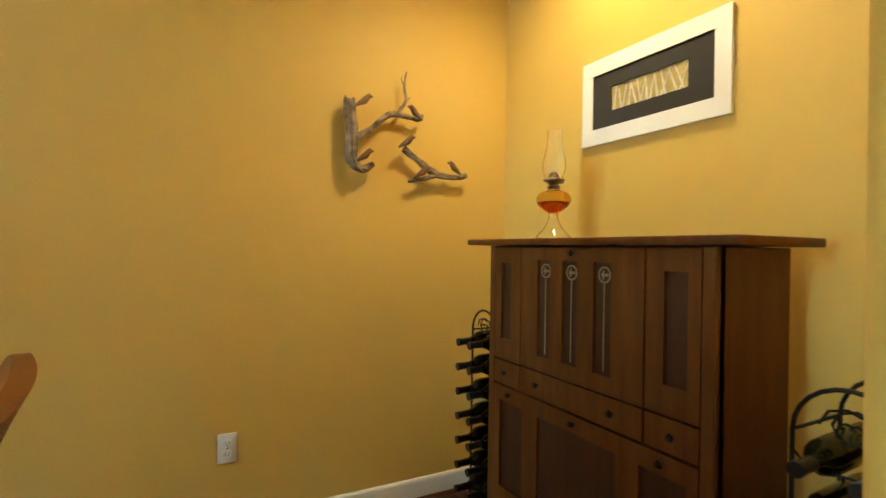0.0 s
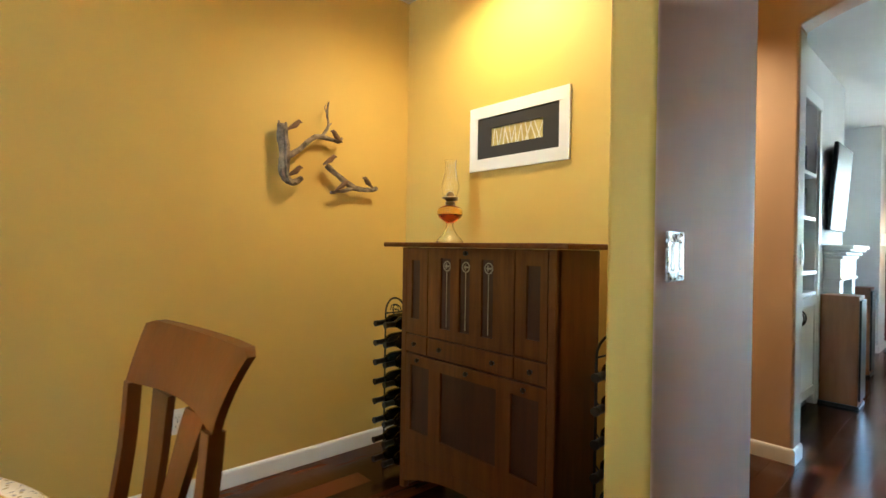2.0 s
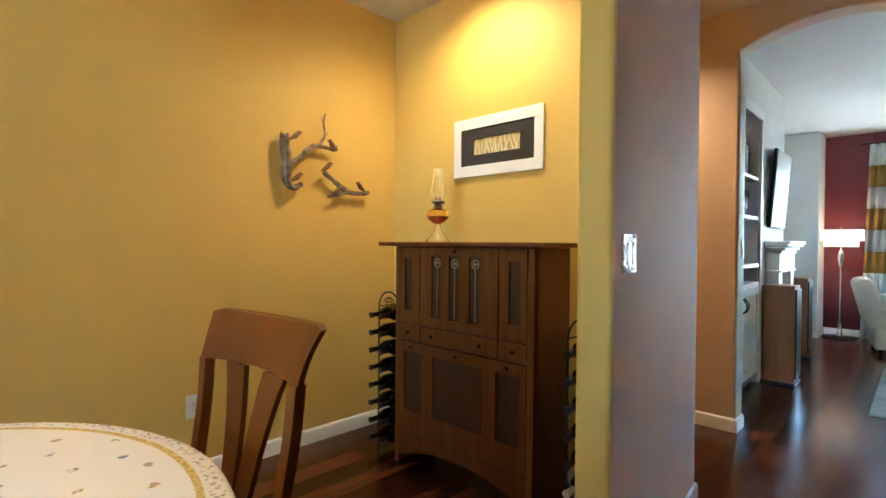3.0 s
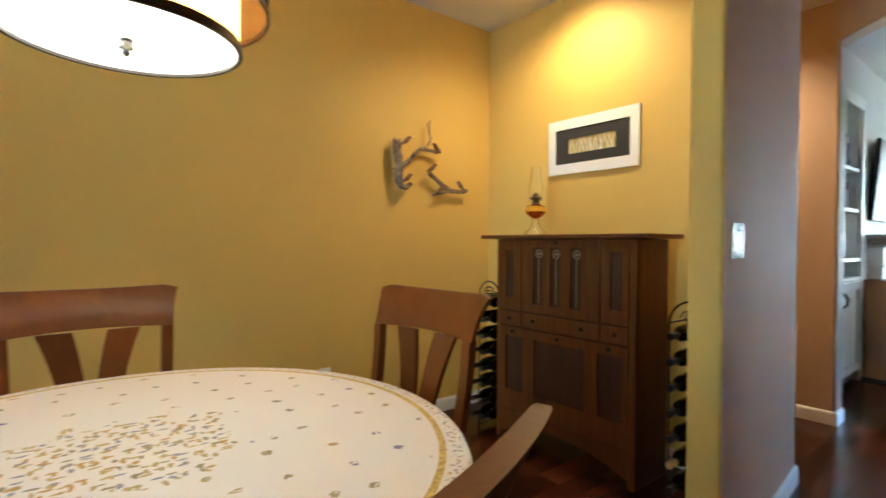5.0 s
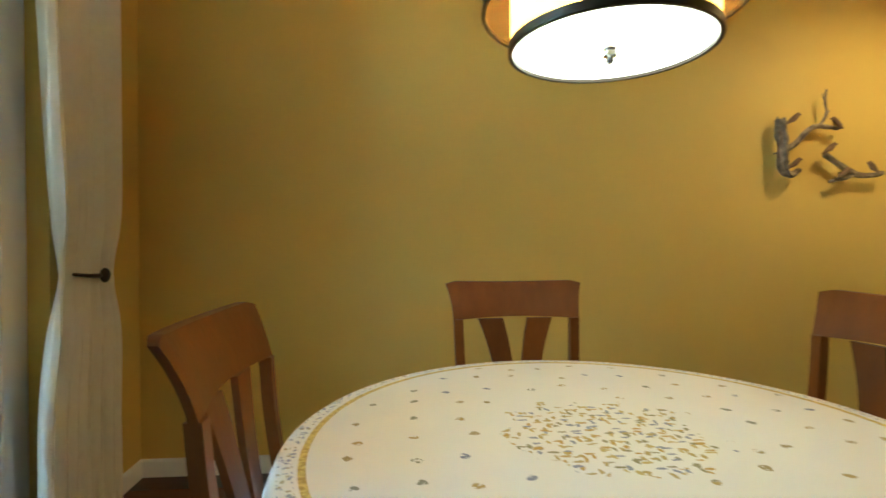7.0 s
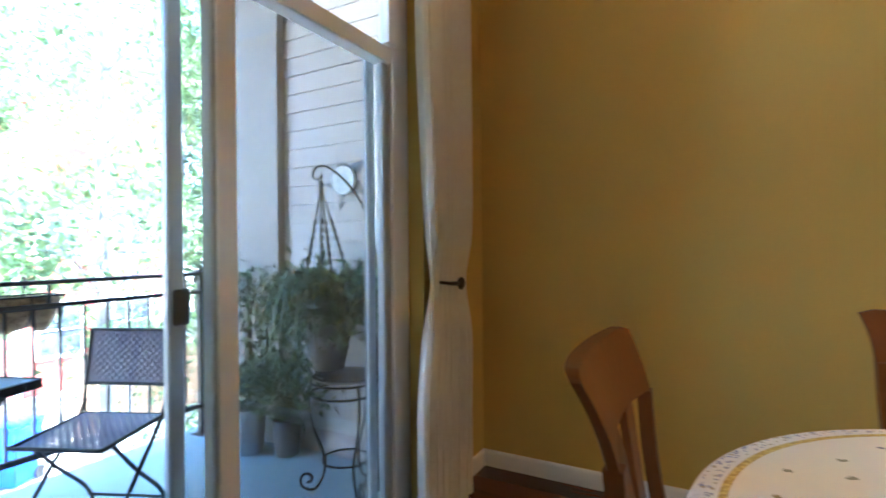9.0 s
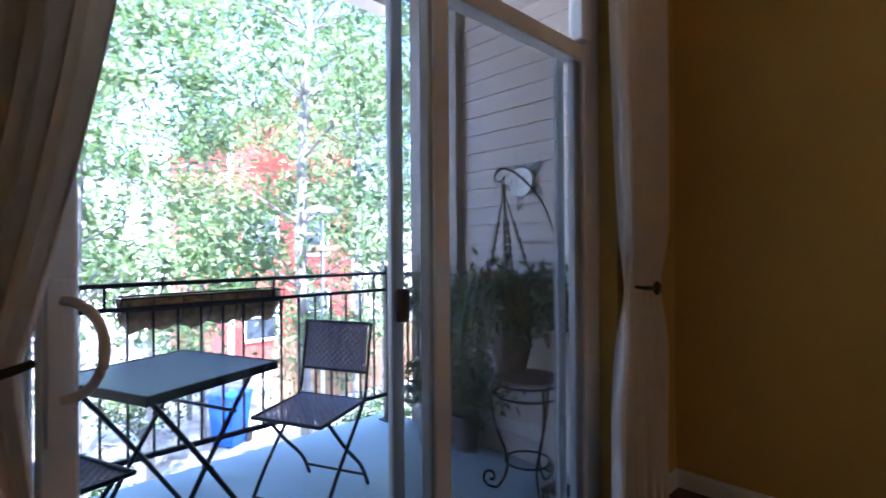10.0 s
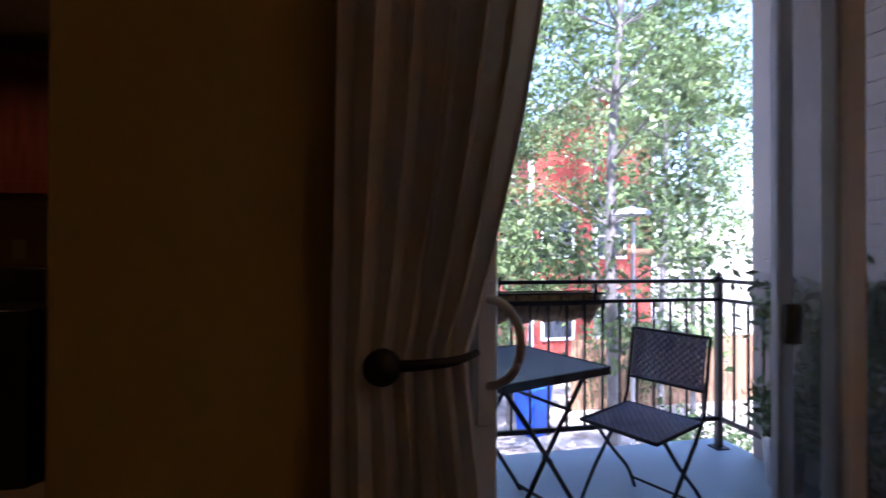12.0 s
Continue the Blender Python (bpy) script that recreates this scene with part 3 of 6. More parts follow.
skirting("baseboard", [((WX, WY), (PX, WY), -1), ((WX, SY1 + 0.02), (WX, WY), -1), ((PX, 0.5), (PX, WY), 1),
                       ((0.34, 0.3404), (1.45, 0.455), -1), ((2.545, 0.552), (2.545, 2.4), 1), ((2.531, 0.552), (2.70, 0.552), -1),
                       ((WX, -0.848), (WX, SY0 - 0.02), -1), ((7.05, 0.69), (7.05, 1.5), 1), ((7.6, -0.25), (7.6, 0.69), 1),
                       ((7.05, 0.69), (7.6, 0.69), -1)])


# sliding door
def slider():
    d = thing("door_1", pose(WX - 0.075, 0, 0), "white-framed glazed sliding patio door, closed, with a transom", "sliding door", "", "structure")
    xo, xi = -0.07, 0.0
    def bar(name, y0, z0, y1, z1, a=xo, b=xi, mat=ALU, bev=0.006):
        return part(name, boxed(a, y0, z0, b, y1, z1, bevel=bev), mat, d)
    bar("jamb", SY1 - 0.125, 0, SY1, SZ)
    bar("jamb", SY0, 0, SY0 + 0.075, SZ)
    bar("header", SY0 + 0.075, 1.962, SY1 - 0.125, 2.032)
    bar("top_rail", SY0 + 0.075, SZ - 0.06, SY1 - 0.125, SZ)
    bar("sill", SY0 + 0.075, -0.03, SY1 - 0.125, 0.03)
    bar("transom_stile", SY1 - 0.18, 2.032, SY1 - 0.125, SZ - 0.06, -0.03, 0.03)
    # fixed leaf
    f0, f1 = 0.728, SY1 - 0.125
    bar("fixed_stile", f0, 0.03, f0 + 0.07, 1.962, -0.03, 0.001)
    bar("fixed_stile", f1 - 0.05, 0.03, f1, 1.962, -0.05, -0.012, GREY_ALU)
    bar("fixed_rail", f0 + 0.07, 0.03, f1 - 0.05, 0.12, -0.03, 0.0)
    p = part("pane", boxed(-0.004, f0 + 0.07, 0.12, 0.004, f1 - 0.05, 1.962), PANE, d)
    p.visible_shadow = False
    # sliding leaf
    s0, s1 = SY0 + 0.075, 0.742
    bar("sliding_stile", s0, 0.03, s0 + 0.055, 1.966, 0.0, 0.05)
    bar("sliding_stile", s1 - 0.030, 0.03, s1 - 0.012, 1.962, -0.045, 0.0, GREY_ALU)
    bar("sliding_rail", s0 + 0.055, 0.03, s1 - 0.07, 0.12, 0.0, 0.045)
    bar("sliding_rail", s0 + 0.055, 1.905, s1 - 0.07, 1.966, 0.0, 0.045)
    p = part("pane", boxed(0.018, s0 + 0.055, 0.12, 0.026, s1 - 0.030, 1.905), PANE, d)
    p.visible_shadow = False
    p = part("pane", boxed(-0.004, SY0 + 0.075, 2.035, 0.004, SY1 - 0.18, SZ - 0.06), PANE, d)
    p.visible_shadow = False
    # insect screen leaf, pushed back over the fixed leaf
    bar("screen_stile", 0.645, 0.03, 0.692, 2.03, -0.12, -0.09, GREY_ALU)
    bar("screen_stile", f1 - 0.05, 0.03, f1, 2.03, -0.12, -0.09, GREY_ALU)
    bar("screen_rail", 0.692, 0.03, f1 - 0.05, 0.08, -0.12, -0.09, GREY_ALU)
    bar("screen_rail", 0.692, 2.004, f1 - 0.05, 2.03, -0.12, -0.09, GREY_ALU)
    s = part("insect_screen", boxed(-0.106, 0.692, 0.08, -0.104, f1 - 0.05, 2.004), SCREEN, d)
    s.visible_shadow = False
    part("screen_latch", boxed(-0.09, 0.650, 0.978, -0.068, 0.698, 1.078, bevel=0.011, seg=3), BLACK, d, "black plastic latch")
    # oval pull
    hd = part("handle_plate", boxed(0.05, s0 + 0.01, 0.88, 0.062, s0 + 0.05, 1.15, bevel=0.004), ALU, d)
    pts = []
    for k in range(17):
        a = -math.pi / 2 + math.pi * k / 16
        pts.append((0.058 + 0.036 * math.cos(a), s0 + 0.032 + 0.052 * math.cos(a), 1.035 + 0.080 * math.sin(a)))
    part("pull", tube(bmesh.new(), pts, 0.0085, 10), CREAM_METAL, hd, "cream oval door pull")
    return d


slider()

# unseen overhang, added to keep sun and high sky out of the living room
solid("light_block_east", boxed(7.8, -4.2, 2.52, 9.2, 3.2, 2.64), WHITE, "unseen white overhang added to shade the living room window", "eave", "structure")

# balcony
BZ = -0.04
solid("balcony_deck", boxed(-5.02, -0.72, BZ - 0.2, WX - 0.15, 2.10, BZ, bevel=0.01), DECK, "grey coated balcony floor with a blue skylight cast in its colour", "balcony floor", "structure")
solid("balcony_soffit", boxed(-5.1, -0.72, 3.20, WX - 0.15, 2.2, 3.30), SIDING, "beige balcony soffit", "soffit", "structure")
solid("balcony_beam", boxed(-5.08, -0.72, 3.01, -4.92, 2.12, 3.20), SIDING, "beige beam along the balcony edge", "beam", "structure")
solid("wall_balcony_north", boxed(-4.695, 2.12, -3.0, WX - 0.15, 2.30, 3.20), SIDING, "beige lap-sided wall beside the balcony", "wall", "structure")
solid("corner_board", boxed(-4.70, 2.05, BZ, -4.235, 2.12, 3.20, bevel=0.006), TRIM_TAN, "broad smooth beige corner pilaster at the siding's end", "trim", "structure")

# things of the dining room
def dining_table():
    t = thing("dining_table", pose(TABLE_C[0], TABLE_C[1], 0), "round pedestal dining table hidden beneath its cloth", "table")
    part("tabletop", lathe(bmesh.new(), [(0, 0.745), (0.575, 0.745), (0.59, 0.755), (0.59, 0.778), (0.58, 0.785), (0, 0.785)], 64), CHAIR_WOOD, t)
    part("pedestal", lathe(bmesh.new(), [(0, 0.05), (0.10, 0.05), (0.07, 0.16), (0.055, 0.4), (0.09, 0.62), (0.16, 0.745), (0, 0.745)], 28), CHAIR_WOOD, t)
    for k in range(4):
        a = math.pi / 4 + k * math.pi / 2
        pts = [(0.05 * math.cos(a), 0.05 * math.sin(a), 0.14), (0.2 * math.cos(a), 0.2 * math.sin(a), 0.11), (0.36 * math.cos(a), 0.36 * math.sin(a), 0.03)]
        part("foot", tube(bmesh.new(), curve_pts(pts, 5), [0.045] * 6 + [0.038, 0.034, 0.032, 0.03, 0.028], 10), CHAIR_WOOD, t)
    return t


def table_cloth():
    bm = bmesh.new()
    n, rows = 128, []
    radii = [(0.0, 0.781), (0.12, 0.781), (0.25, 0.781), (0.38, 0.781), (0.5, 0.781), (0.57, 0.7805), (0.592, 0.779), (0.601, 0.773), (0.606, 0.762), (0.609, 0.74), (0.612, 0.70), (0.616, 0.65), (0.62, 0.60), (0.622, 0.56)]
    for i, (r, z) in enumerate(radii):
        f = max(0.0, (i - 8) / 5.0)
        row = []
        for k in range(n + 1):
            a = 2 * math.pi * (k % n) / n
            w = 1 + f * (0.028 * math.sin(a * 14 + 0.6 * math.sin(a * 3)) + 0.014 * math.sin(a * 23 + 1.0))
            row.append(((r + 1e-4) * w * math.cos(a), (r + 1e-4) * w * math.sin(a), z + 0.008 * f * math.sin(a * 14 + 0.8)))
        rows.append(row)
    strip(bm, rows)
    bmesh.ops.remove_doubles(bm, verts=bm.verts, dist=1e-5)
    ob = solid("tablecloth", bm, PRINTED, "cream round tablecloth printed with small flower sprigs", "tablecloth")
    ob.matrix_world = pose(TABLE_C[0], TABLE_C[1], 0.010)
    return ob


def bowed(bm, half_w, z_of, y_of, thick, n=14, m=5):
    """A board bowed across its width, between lower and upper edges."""
    front, back = [], []
    for j in range(m + 1):
        v = j / m
        fr, bk = [], []
        for i in range(n + 1):
            u = -1 + 2 * i / n
            t = thick * (1 - 0.42 * u ** 4)
            z0, z1 = z_of(u)
            z = z0 + (z1 - z0) * v
            hw = half_w(v)
            y = y_of(u, z)
            fr.append((u * hw, y - t / 2, z))
            bk.append((u * hw, y + t / 2, z))
        front.append(fr)
        back.append(bk)
    F = [[bm.verts.new(p) for p in r] for r in front]
    B = [[bm.verts.new(p) for p in r] for r in back]
    for j in range(m):
        for i in range(n):
            bm.faces.new((F[j][i], F[j][i + 1], F[j + 1][i + 1], F[j + 1][i]))
            bm.faces.new((B[j][i + 1], B[j][i], B[j + 1][i], B[j + 1][i + 1]))
        bm.faces.new((F[j][0], F[j + 1][0], B[j + 1][0], B[j][0]))
        bm.faces.new((F[j + 1][n], F[j][n], B[j][n], B[j + 1][n]))
    for i in range(n):
        bm.faces.new((F[0][i + 1], F[0][i], B[0][i], B[0][i + 1]))
        bm.faces.new((F[m][i], F[m][i + 1], B[m][i + 1], B[m][i]))
    return bm


def dining_chair():
    """Faces -y, its back rail's middle over the origin's y = 0."""
    c = thing("dining_chair", None, "cherry wood dining chair with a bowed back and splayed slats", "chair", "chairs round the dining table")
    lean = lambda z: -0.085 * (1.0 - z) / 0.55 + (0.03 * ((z - 0.86) / 0.16) ** 2 if z > 0.86 else 0)
    bow = lambda u: 0.030 * (1 - u * u) - 0.012
    bm = bowed(bmesh.new(), lambda v: 0.212 + 0.021 * v * v, lambda u: (0.896 + 0.008 * (1 - u * u), 1.022 - 0.006 * (1 - u * u) - 0.010 * max(0.0, abs(u) - 0.86) / 0.14),
               lambda u, z: lean(z) + bow(u), 0.025, 28, 6)
    bmesh.ops.bevel(bm, geom=[e for e in bm.edges if e.is_manifold and e.calc_face_angle(0) > 0.9], offset=0.0055, segments=3, affect='EDGES')
    part("crest_rail", bm, CHAIR_WOOD, c)
    for s in (-1, 1):
        ctrl = [(s * 0.196, lean(0.89) - 0.008, 0.90), (s * 0.192, lean(0.78), 0.78), (s * 0.184, lean(0.62), 0.62), (s * 0.180, lean(0.46) + 0.005, 0.46), (s * 0.182, -0.05, 0.22), (s * 0.186, 0.01, 0.0)]
        bm = bmesh.new()
        pts = curve_pts(ctrl, 5)
        rows = []
        for p in pts:
            rows.append([(p.x - 0.015, p.y - 0.013, p.z), (p.x + 0.015, p.y - 0.013, p.z), (p.x + 0.015, p.y + 0.013, p.z), (p.x - 0.015, p.y + 0.013, p.z), (p.x - 0.015, p.y - 0.013, p.z)])
        strip(bm, rows)
        bmesh.ops.remove_doubles(bm, verts=bm.verts, dist=1e-6)
        bmesh.ops.holes_fill(bm, edges=[e for e in bm.edges if e.is_boundary])
        part("back_leg", bm, CHAIR_WOOD, c)
        bm = bmesh.new()
        rows = []
        for k in range(13):
            v = k / 12
            z = 0.47 + (0.897 - 0.47) * v
            x = s * (0.030 + 0.054 * v ** 2.6)
            w = 0.026 + 0.016 * v * v
            y = lean(z) + bow(x / 0.2) * v
            rows.append([(x - w, y - 0.007, z), (x + w, y - 0.007, z), (x + w, y + 0.007, z), (x - w, y + 0.007, z), (x - w, y - 0.007, z)])
        strip(bm, rows)
        bmesh.ops.remove_doubles(bm, verts=bm.verts, dist=1e-6)
        bmesh.ops.holes_fill(bm, edges=[e for e in bm.edges if e.is_boundary])
        part("back_slat", bm, CHAIR_WOOD, c)
        bm = bmesh.new()
        strip(bm, [[(s * 0.19 - a, -0.47 - a, z), (s * 0.19 + a, -0.47 - a, z), (s * 0.19 + a, -0.47 + a, z), (s * 0.19 - a, -0.47 + a, z), (s * 0.19 - a, -0.47 - a, z)] for a, z in ((0.013, 0), (0.019, 0.25), (0.021, 0.43))])
        bmesh.ops.remove_doubles(bm, verts=bm.verts, dist=1e-6)
        bmesh.ops.holes_fill(bm, edges=[e for e in bm.edges if e.is_boundary])
        part("front_leg", bm, CHAIR_WOOD, c)
        part("side_rail", boxed(s * 0.185 - 0.011, -0.45, 0.385, s * 0.185 + 0.011, -0.10, 0.435, bevel=0.003), CHAIR_WOOD, c)
    part("front_rail", boxed(-0.17, -0.485, 0.385, 0.17, -0.463, 0.435, bevel=0.003), CHAIR_WOOD, c)
    part("back_rail", boxed(-0.165, -0.095, 0.40, 0.165, -0.07, 0.475, bevel=0.003), CHAIR_WOOD, c)
    bm = prism(bmesh.new(), [(-0.185, -0.09), (-0.215, -0.44), (-0.20, -0.49), (0.20, -0.49), (0.215, -0.44), (0.185, -0.09)], 0.438, 0.468)
    bmesh.ops.bevel(bm, geom=list(bm.edges), offset=0.008, segments=2, affect='EDGES')
    part("seat", bm, CHAIR_WOOD, c)
    return c


dining_table()
table_cloth()
ch = dining_chair()
ch.matrix_world = pose(-1.297, 1.42, 0, 0, 0, 2)                      # against the twig wall
copy_thing(ch, pose(-0.514, 0.831, 0, 0, 0, -85))                       # beside the desk
copy_thing(ch, pose(-1.988, 0.694, 0, 0, 0, 91.5))                        # beside the slider
copy_thing(ch, pose(-1.266, -0.099, 0, 0, 0, 196.5))                       # where the walk passes


def pendant():
    p = thing("pendant_light", pose(TABLE_C[0], TABLE_C[1], 1.506), "lit drum pendant with a sheer bronze outer shade", "pendant lamp")
    part("diffuser", lathe(bmesh.new(), [(0, 0.004), (0.178, 0.004), (0.178, 0.010), (0, 0.010)], 48), LIT, p, "glowing white glass diffuser")
    part("lower_rim", lathe(bmesh.new(), [(0.179, -0.002), (0.187, -0.002), (0.187, 0.014), (0.179, 0.014), (0.179, -0.002)], 64), BRONZE, p, "dark bronze rim")
    part("inner_shade", lathe(bmesh.new(), [(0.183, 0.014), (0.183, 0.30), (0.180, 0.30), (0.180, 0.014), (0.183, 0.014)], 64), LIT_SHADE, p, "glowing cream fabric drum")
    o = part("outer_shade", lathe(bmesh.new(), [(0.234, 0.075), (0.234, 0.27), (0.2325, 0.27), (0.2325, 0.075), (0.234, 0.075)], 64), NET, p, "sheer bronze net drum")
    for z in (0.07, 0.27):
        part("outer_rim", lathe(bmesh.new(), [(0.230, z), (0.237, z), (0.237, z + 0.007), (0.230, z + 0.007), (0.230, z)], 64), BRONZE, o)
    for k in range(3):
        a = k * 2 * math.pi / 3 + 0.4
        part("spoke", rod(bmesh.new(), (0.012 * math.cos(a), 0.012 * math.sin(a), 0.285), (0.225 * math.cos(a), 0.225 * math.sin(a), 0.275), 0.004), BRONZE, p)
    part("finial", lathe(bmesh.new(), [(0, -0.026), (0.005, -0.025), (0.008, -0.020), (0.005, -0.014), (0.013, -0.012), (0.0145, -0.005), (0.010, -0.003), (0.013, 0.001), (0.013, 0.006), (0, 0.006)], 20), STEEL, p, "brushed nickel finial")
    part("stem", rod(bmesh.new(), (0, 0, 0.28), (0, 0, CEIL_Z - 1.506 - 0.02), 0.006), BRONZE, p)
    part("canopy", lathe(bmesh.new(), [(0, 1.17), (0.03, 1.17), (0.062, 1.19), (0.064, CEIL_Z - 1.506), (0, CEIL_Z - 1.506)], 32), BRONZE, p)
    return p


pendant()


def desk():
    x0, xb, y0, y1 = 0.735, 1.035, 0.885, 1.79
    d = thing("desk_cabinet", pose(x0, (y0 + y1) / 2, 0), "fumed oak drop-front desk cabinet with three inlaid panels", "cabinet")
    H = (y1 - y0) / 2
    D = xb - x0
    for s in (-1, 1):
        part("side_panel", boxed(0.012, s * H - s * 0.022, 0.0, D, s * H, 1.182, bevel=0.003), CABINET_WOOD, d)
    part("carcass", boxed(0.035, -H + 0.022, 0.155, D, H - 0.022, 1.182), CABINET_WOOD, d)
    bm = boxed(-0.045, -H - 0.077, 1.184, D + 0.002, H + 0.10, 1.206, bevel=0.005, seg=2)
    part("top", bm, CABINET_WOOD, d)
    # front frame posts
    for s in (-1, 1):
        part("corner_post", boxed(0.0, s * H, 0.0, 0.034, s * (H - 0.035), 1.182, bevel=0.003), CABINET_WOOD, d)
    # arched apron
    bm = bmesh.new()
    top, out = 0.175, []
    W = H - 0.035
    for k in range(17):
        u = -1 + 2 * k / 16
        out.append((W * u, 0.035 + 0.085 * (1 - u * u)))
    outline = [(y, z) for y, z in out] + [(W, top), (-W, top)]
    extrude_profile(bm, outline, "x", 0.004, 0.028)
    part("apron", bm, CABINET_WOOD, d, "arched apron")

    def framed(name, ya, yb, za, zb, insets, knob=None, x=0.0):
        """A front with recessed panels: stiles and rails round them."""
        g = 0.002
        ya, yb, za, zb = ya + g, yb - g, za + g, zb - g
        bm = bmesh.new()
        cuts = sorted(insets)
        ys = sorted({ya, yb, *(v for q in cuts for v in q[:2])})
        zs = sorted({za, zb, *(v for q in cuts for v in q[2:])})
        for p0, p1 in zip(ys, ys[1:]):
            for q0, q1 in zip(zs, zs[1:]):
                if not any(a <= p0 and p1 <= b and c <= q0 and q1 <= e for a, b, c, e in cuts):
                    box(bm, x, p0, q0, x + 0.022, p1, q1)
        bmesh.ops.remove_doubles(bm, verts=bm.verts, dist=1e-5)
        bm.verts.index_update()
        doubled = {}
        for f in bm.faces:
            doubled.setdefault(tuple(sorted(v.index for v in f.verts)), []).append(f)
        bmesh.ops.delete(bm, geom=[f for fs in doubled.values() if len(fs) > 1 for f in fs], context='FACES')
        door = part(name, bm, CABINET_WOOD, d, smooth=False)
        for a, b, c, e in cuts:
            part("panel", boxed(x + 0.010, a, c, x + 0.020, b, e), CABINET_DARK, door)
        for ky, kz in knob or ():
            part("knob", lathe(bmesh.new(), [(0, 0.02), (0.008, 0.019), (0.011, 0.013), (0.008, 0.006), (0.005, 0.0), (0, 0)], 14), KNOB, door, "small dark knob").matrix_local = pose(x, ky, kz, 0, -90, 0)
        return door

    yc = (y0 + y1) / 2
    L = lambda y: y - yc
    framed("side_door", L(1.597), H - 0.035, 0.765, 1.178, [(L(1.655), L(1.715), 0.84, 1.12)])
    framed("side_door", -H + 0.035, L(1.076), 0.765, 1.178, [(L(0.955), L(1.02), 0.84, 1.12)], [])
    fall = framed("drop_front", L(1.078), L(1.595), 0.765, 1.178,
                  [(L(c) - 0.033, L(c) + 0.033, 0.815, 1.135) for c in (1.475, 1.355, 1.222)], [(L(1.34), 1.160)])
    for c in (1.475, 1.355, 1.222):
        bm = bmesh.new()
        box(bm, 0.0075, L(c) - 0.002, 0.825, 0.0098, L(c) + 0.002, 1.075)
        part("inlay_stem", bm, INLAY, fall, "pale wood inlay stem")
        bm = bmesh.new()
        lathe(bm, [(0.019, 0), (0.024, 0), (0.024, 0.002), (0.019, 0.002), (0.019, 0)], 24)
        box(bm, -0.004, -0.015, 0, 0.004, 0.012, 0.002)
        box(bm, -0.013, 0.002, 0, 0.013, 0.007, 0.002)
        part("inlay_rose", bm, INLAY, fall, "pale wood inlay roundel").matrix_local = pose(0.0098, L(c), 1.10, 0, -90, 0)
    framed("drawer", L(1.597), H - 0.035, 0.675, 0.763, [], [(L(1.68), 0.72)])
    framed("drawer", L(1.078), L(1.595), 0.675, 0.763, [], [(L(1.50), 0.72), (L(1.18), 0.72)])
    framed("drawer", -H + 0.035, L(1.076), 0.675, 0.763, [], [(L(0.99), 0.72)])
    framed("lower_door", -H + 0.035, H - 0.035, 0.178, 0.670,
           [(L(1.58), L(1.715), 0.30, 0.615), (L(1.165), L(1.50), 0.30, 0.615), (L(0.955), L(1.09), 0.30, 0.615)],
           [(L(1.655), 0.645), (L(1.33), 0.645), (L(1.02), 0.645)])
    return d


desk()


def picture():
    p = thing("framed_picture", pose(PX - 0.0005, 1.432, 1.764), "white-framed relief of birch trunks with a charcoal mat", "picture")
    W, Hh = 0.315, 0.170
    bm = bmesh.new()
    fw = 0.062
    box(bm, -0.022, -W, Hh - fw, 0, W, Hh, bevel=0.0008)
    box(bm, -0.022, -W, -Hh, 0, W, -Hh + fw, bevel=0.0008)
    box(bm, -0.022, -W, -Hh + fw, 0, -W + fw * 0.9, Hh - fw, bevel=0.0008)
    box(bm, -0.022, W - fw * 0.9, -Hh + fw, 0, W, Hh - fw, bevel=0.0008)
    part("frame", bm, WHITE, p, "flat white wooden frame")
    bm = bmesh.new()
    a, b, c, e = W - fw * 0.9, 0.165, Hh - fw, 0.047
    box(bm, -0.014, -a, e, -0.006, a, c)
    box(bm, -0.014, -a, -c, -0.006, a, -e)
    box(bm, -0.014, -a, -e, -0.006, -b, e)
    box(bm, -0.014, b, -e, -0.006, a, e)
    part("mat", bm, MATBOARD, p, "charcoal mat board")
    art = part("relief", boxed(-0.006, -b, -e, -0.003, b, e), grainy("ochre_relief", (0.30, 0.22, 0.06), (0.52, 0.42, 0.16), 25, 0.7, 120, 0.4), p, "ochre relief ground")
    rnd = random.Random(4)
    pale = grainy("birch_relief", (0.45, 0.42, 0.36), (0.74, 0.71, 0.64), 60, 0.6, 200, 0.4)
    for k in range(15):
        y = -b + 0.02 + (2 * b - 0.04) * k / 14 + rnd.uniform(-0.006, 0.006)
        lean = rnd.choice((-1, 1)) * rnd.uniform(0.004, 0.022)
        part("birch_trunk", rod(bmesh.new(), (-0.007, y - lean, -e), (-0.008, y + lean, e * rnd.uniform(0.6, 0.98)), rnd.uniform(0.003, 0.0055), 0.0025, 6), pale, art)
    p.scale = (0.6, 1, 1)
    return p


picture()


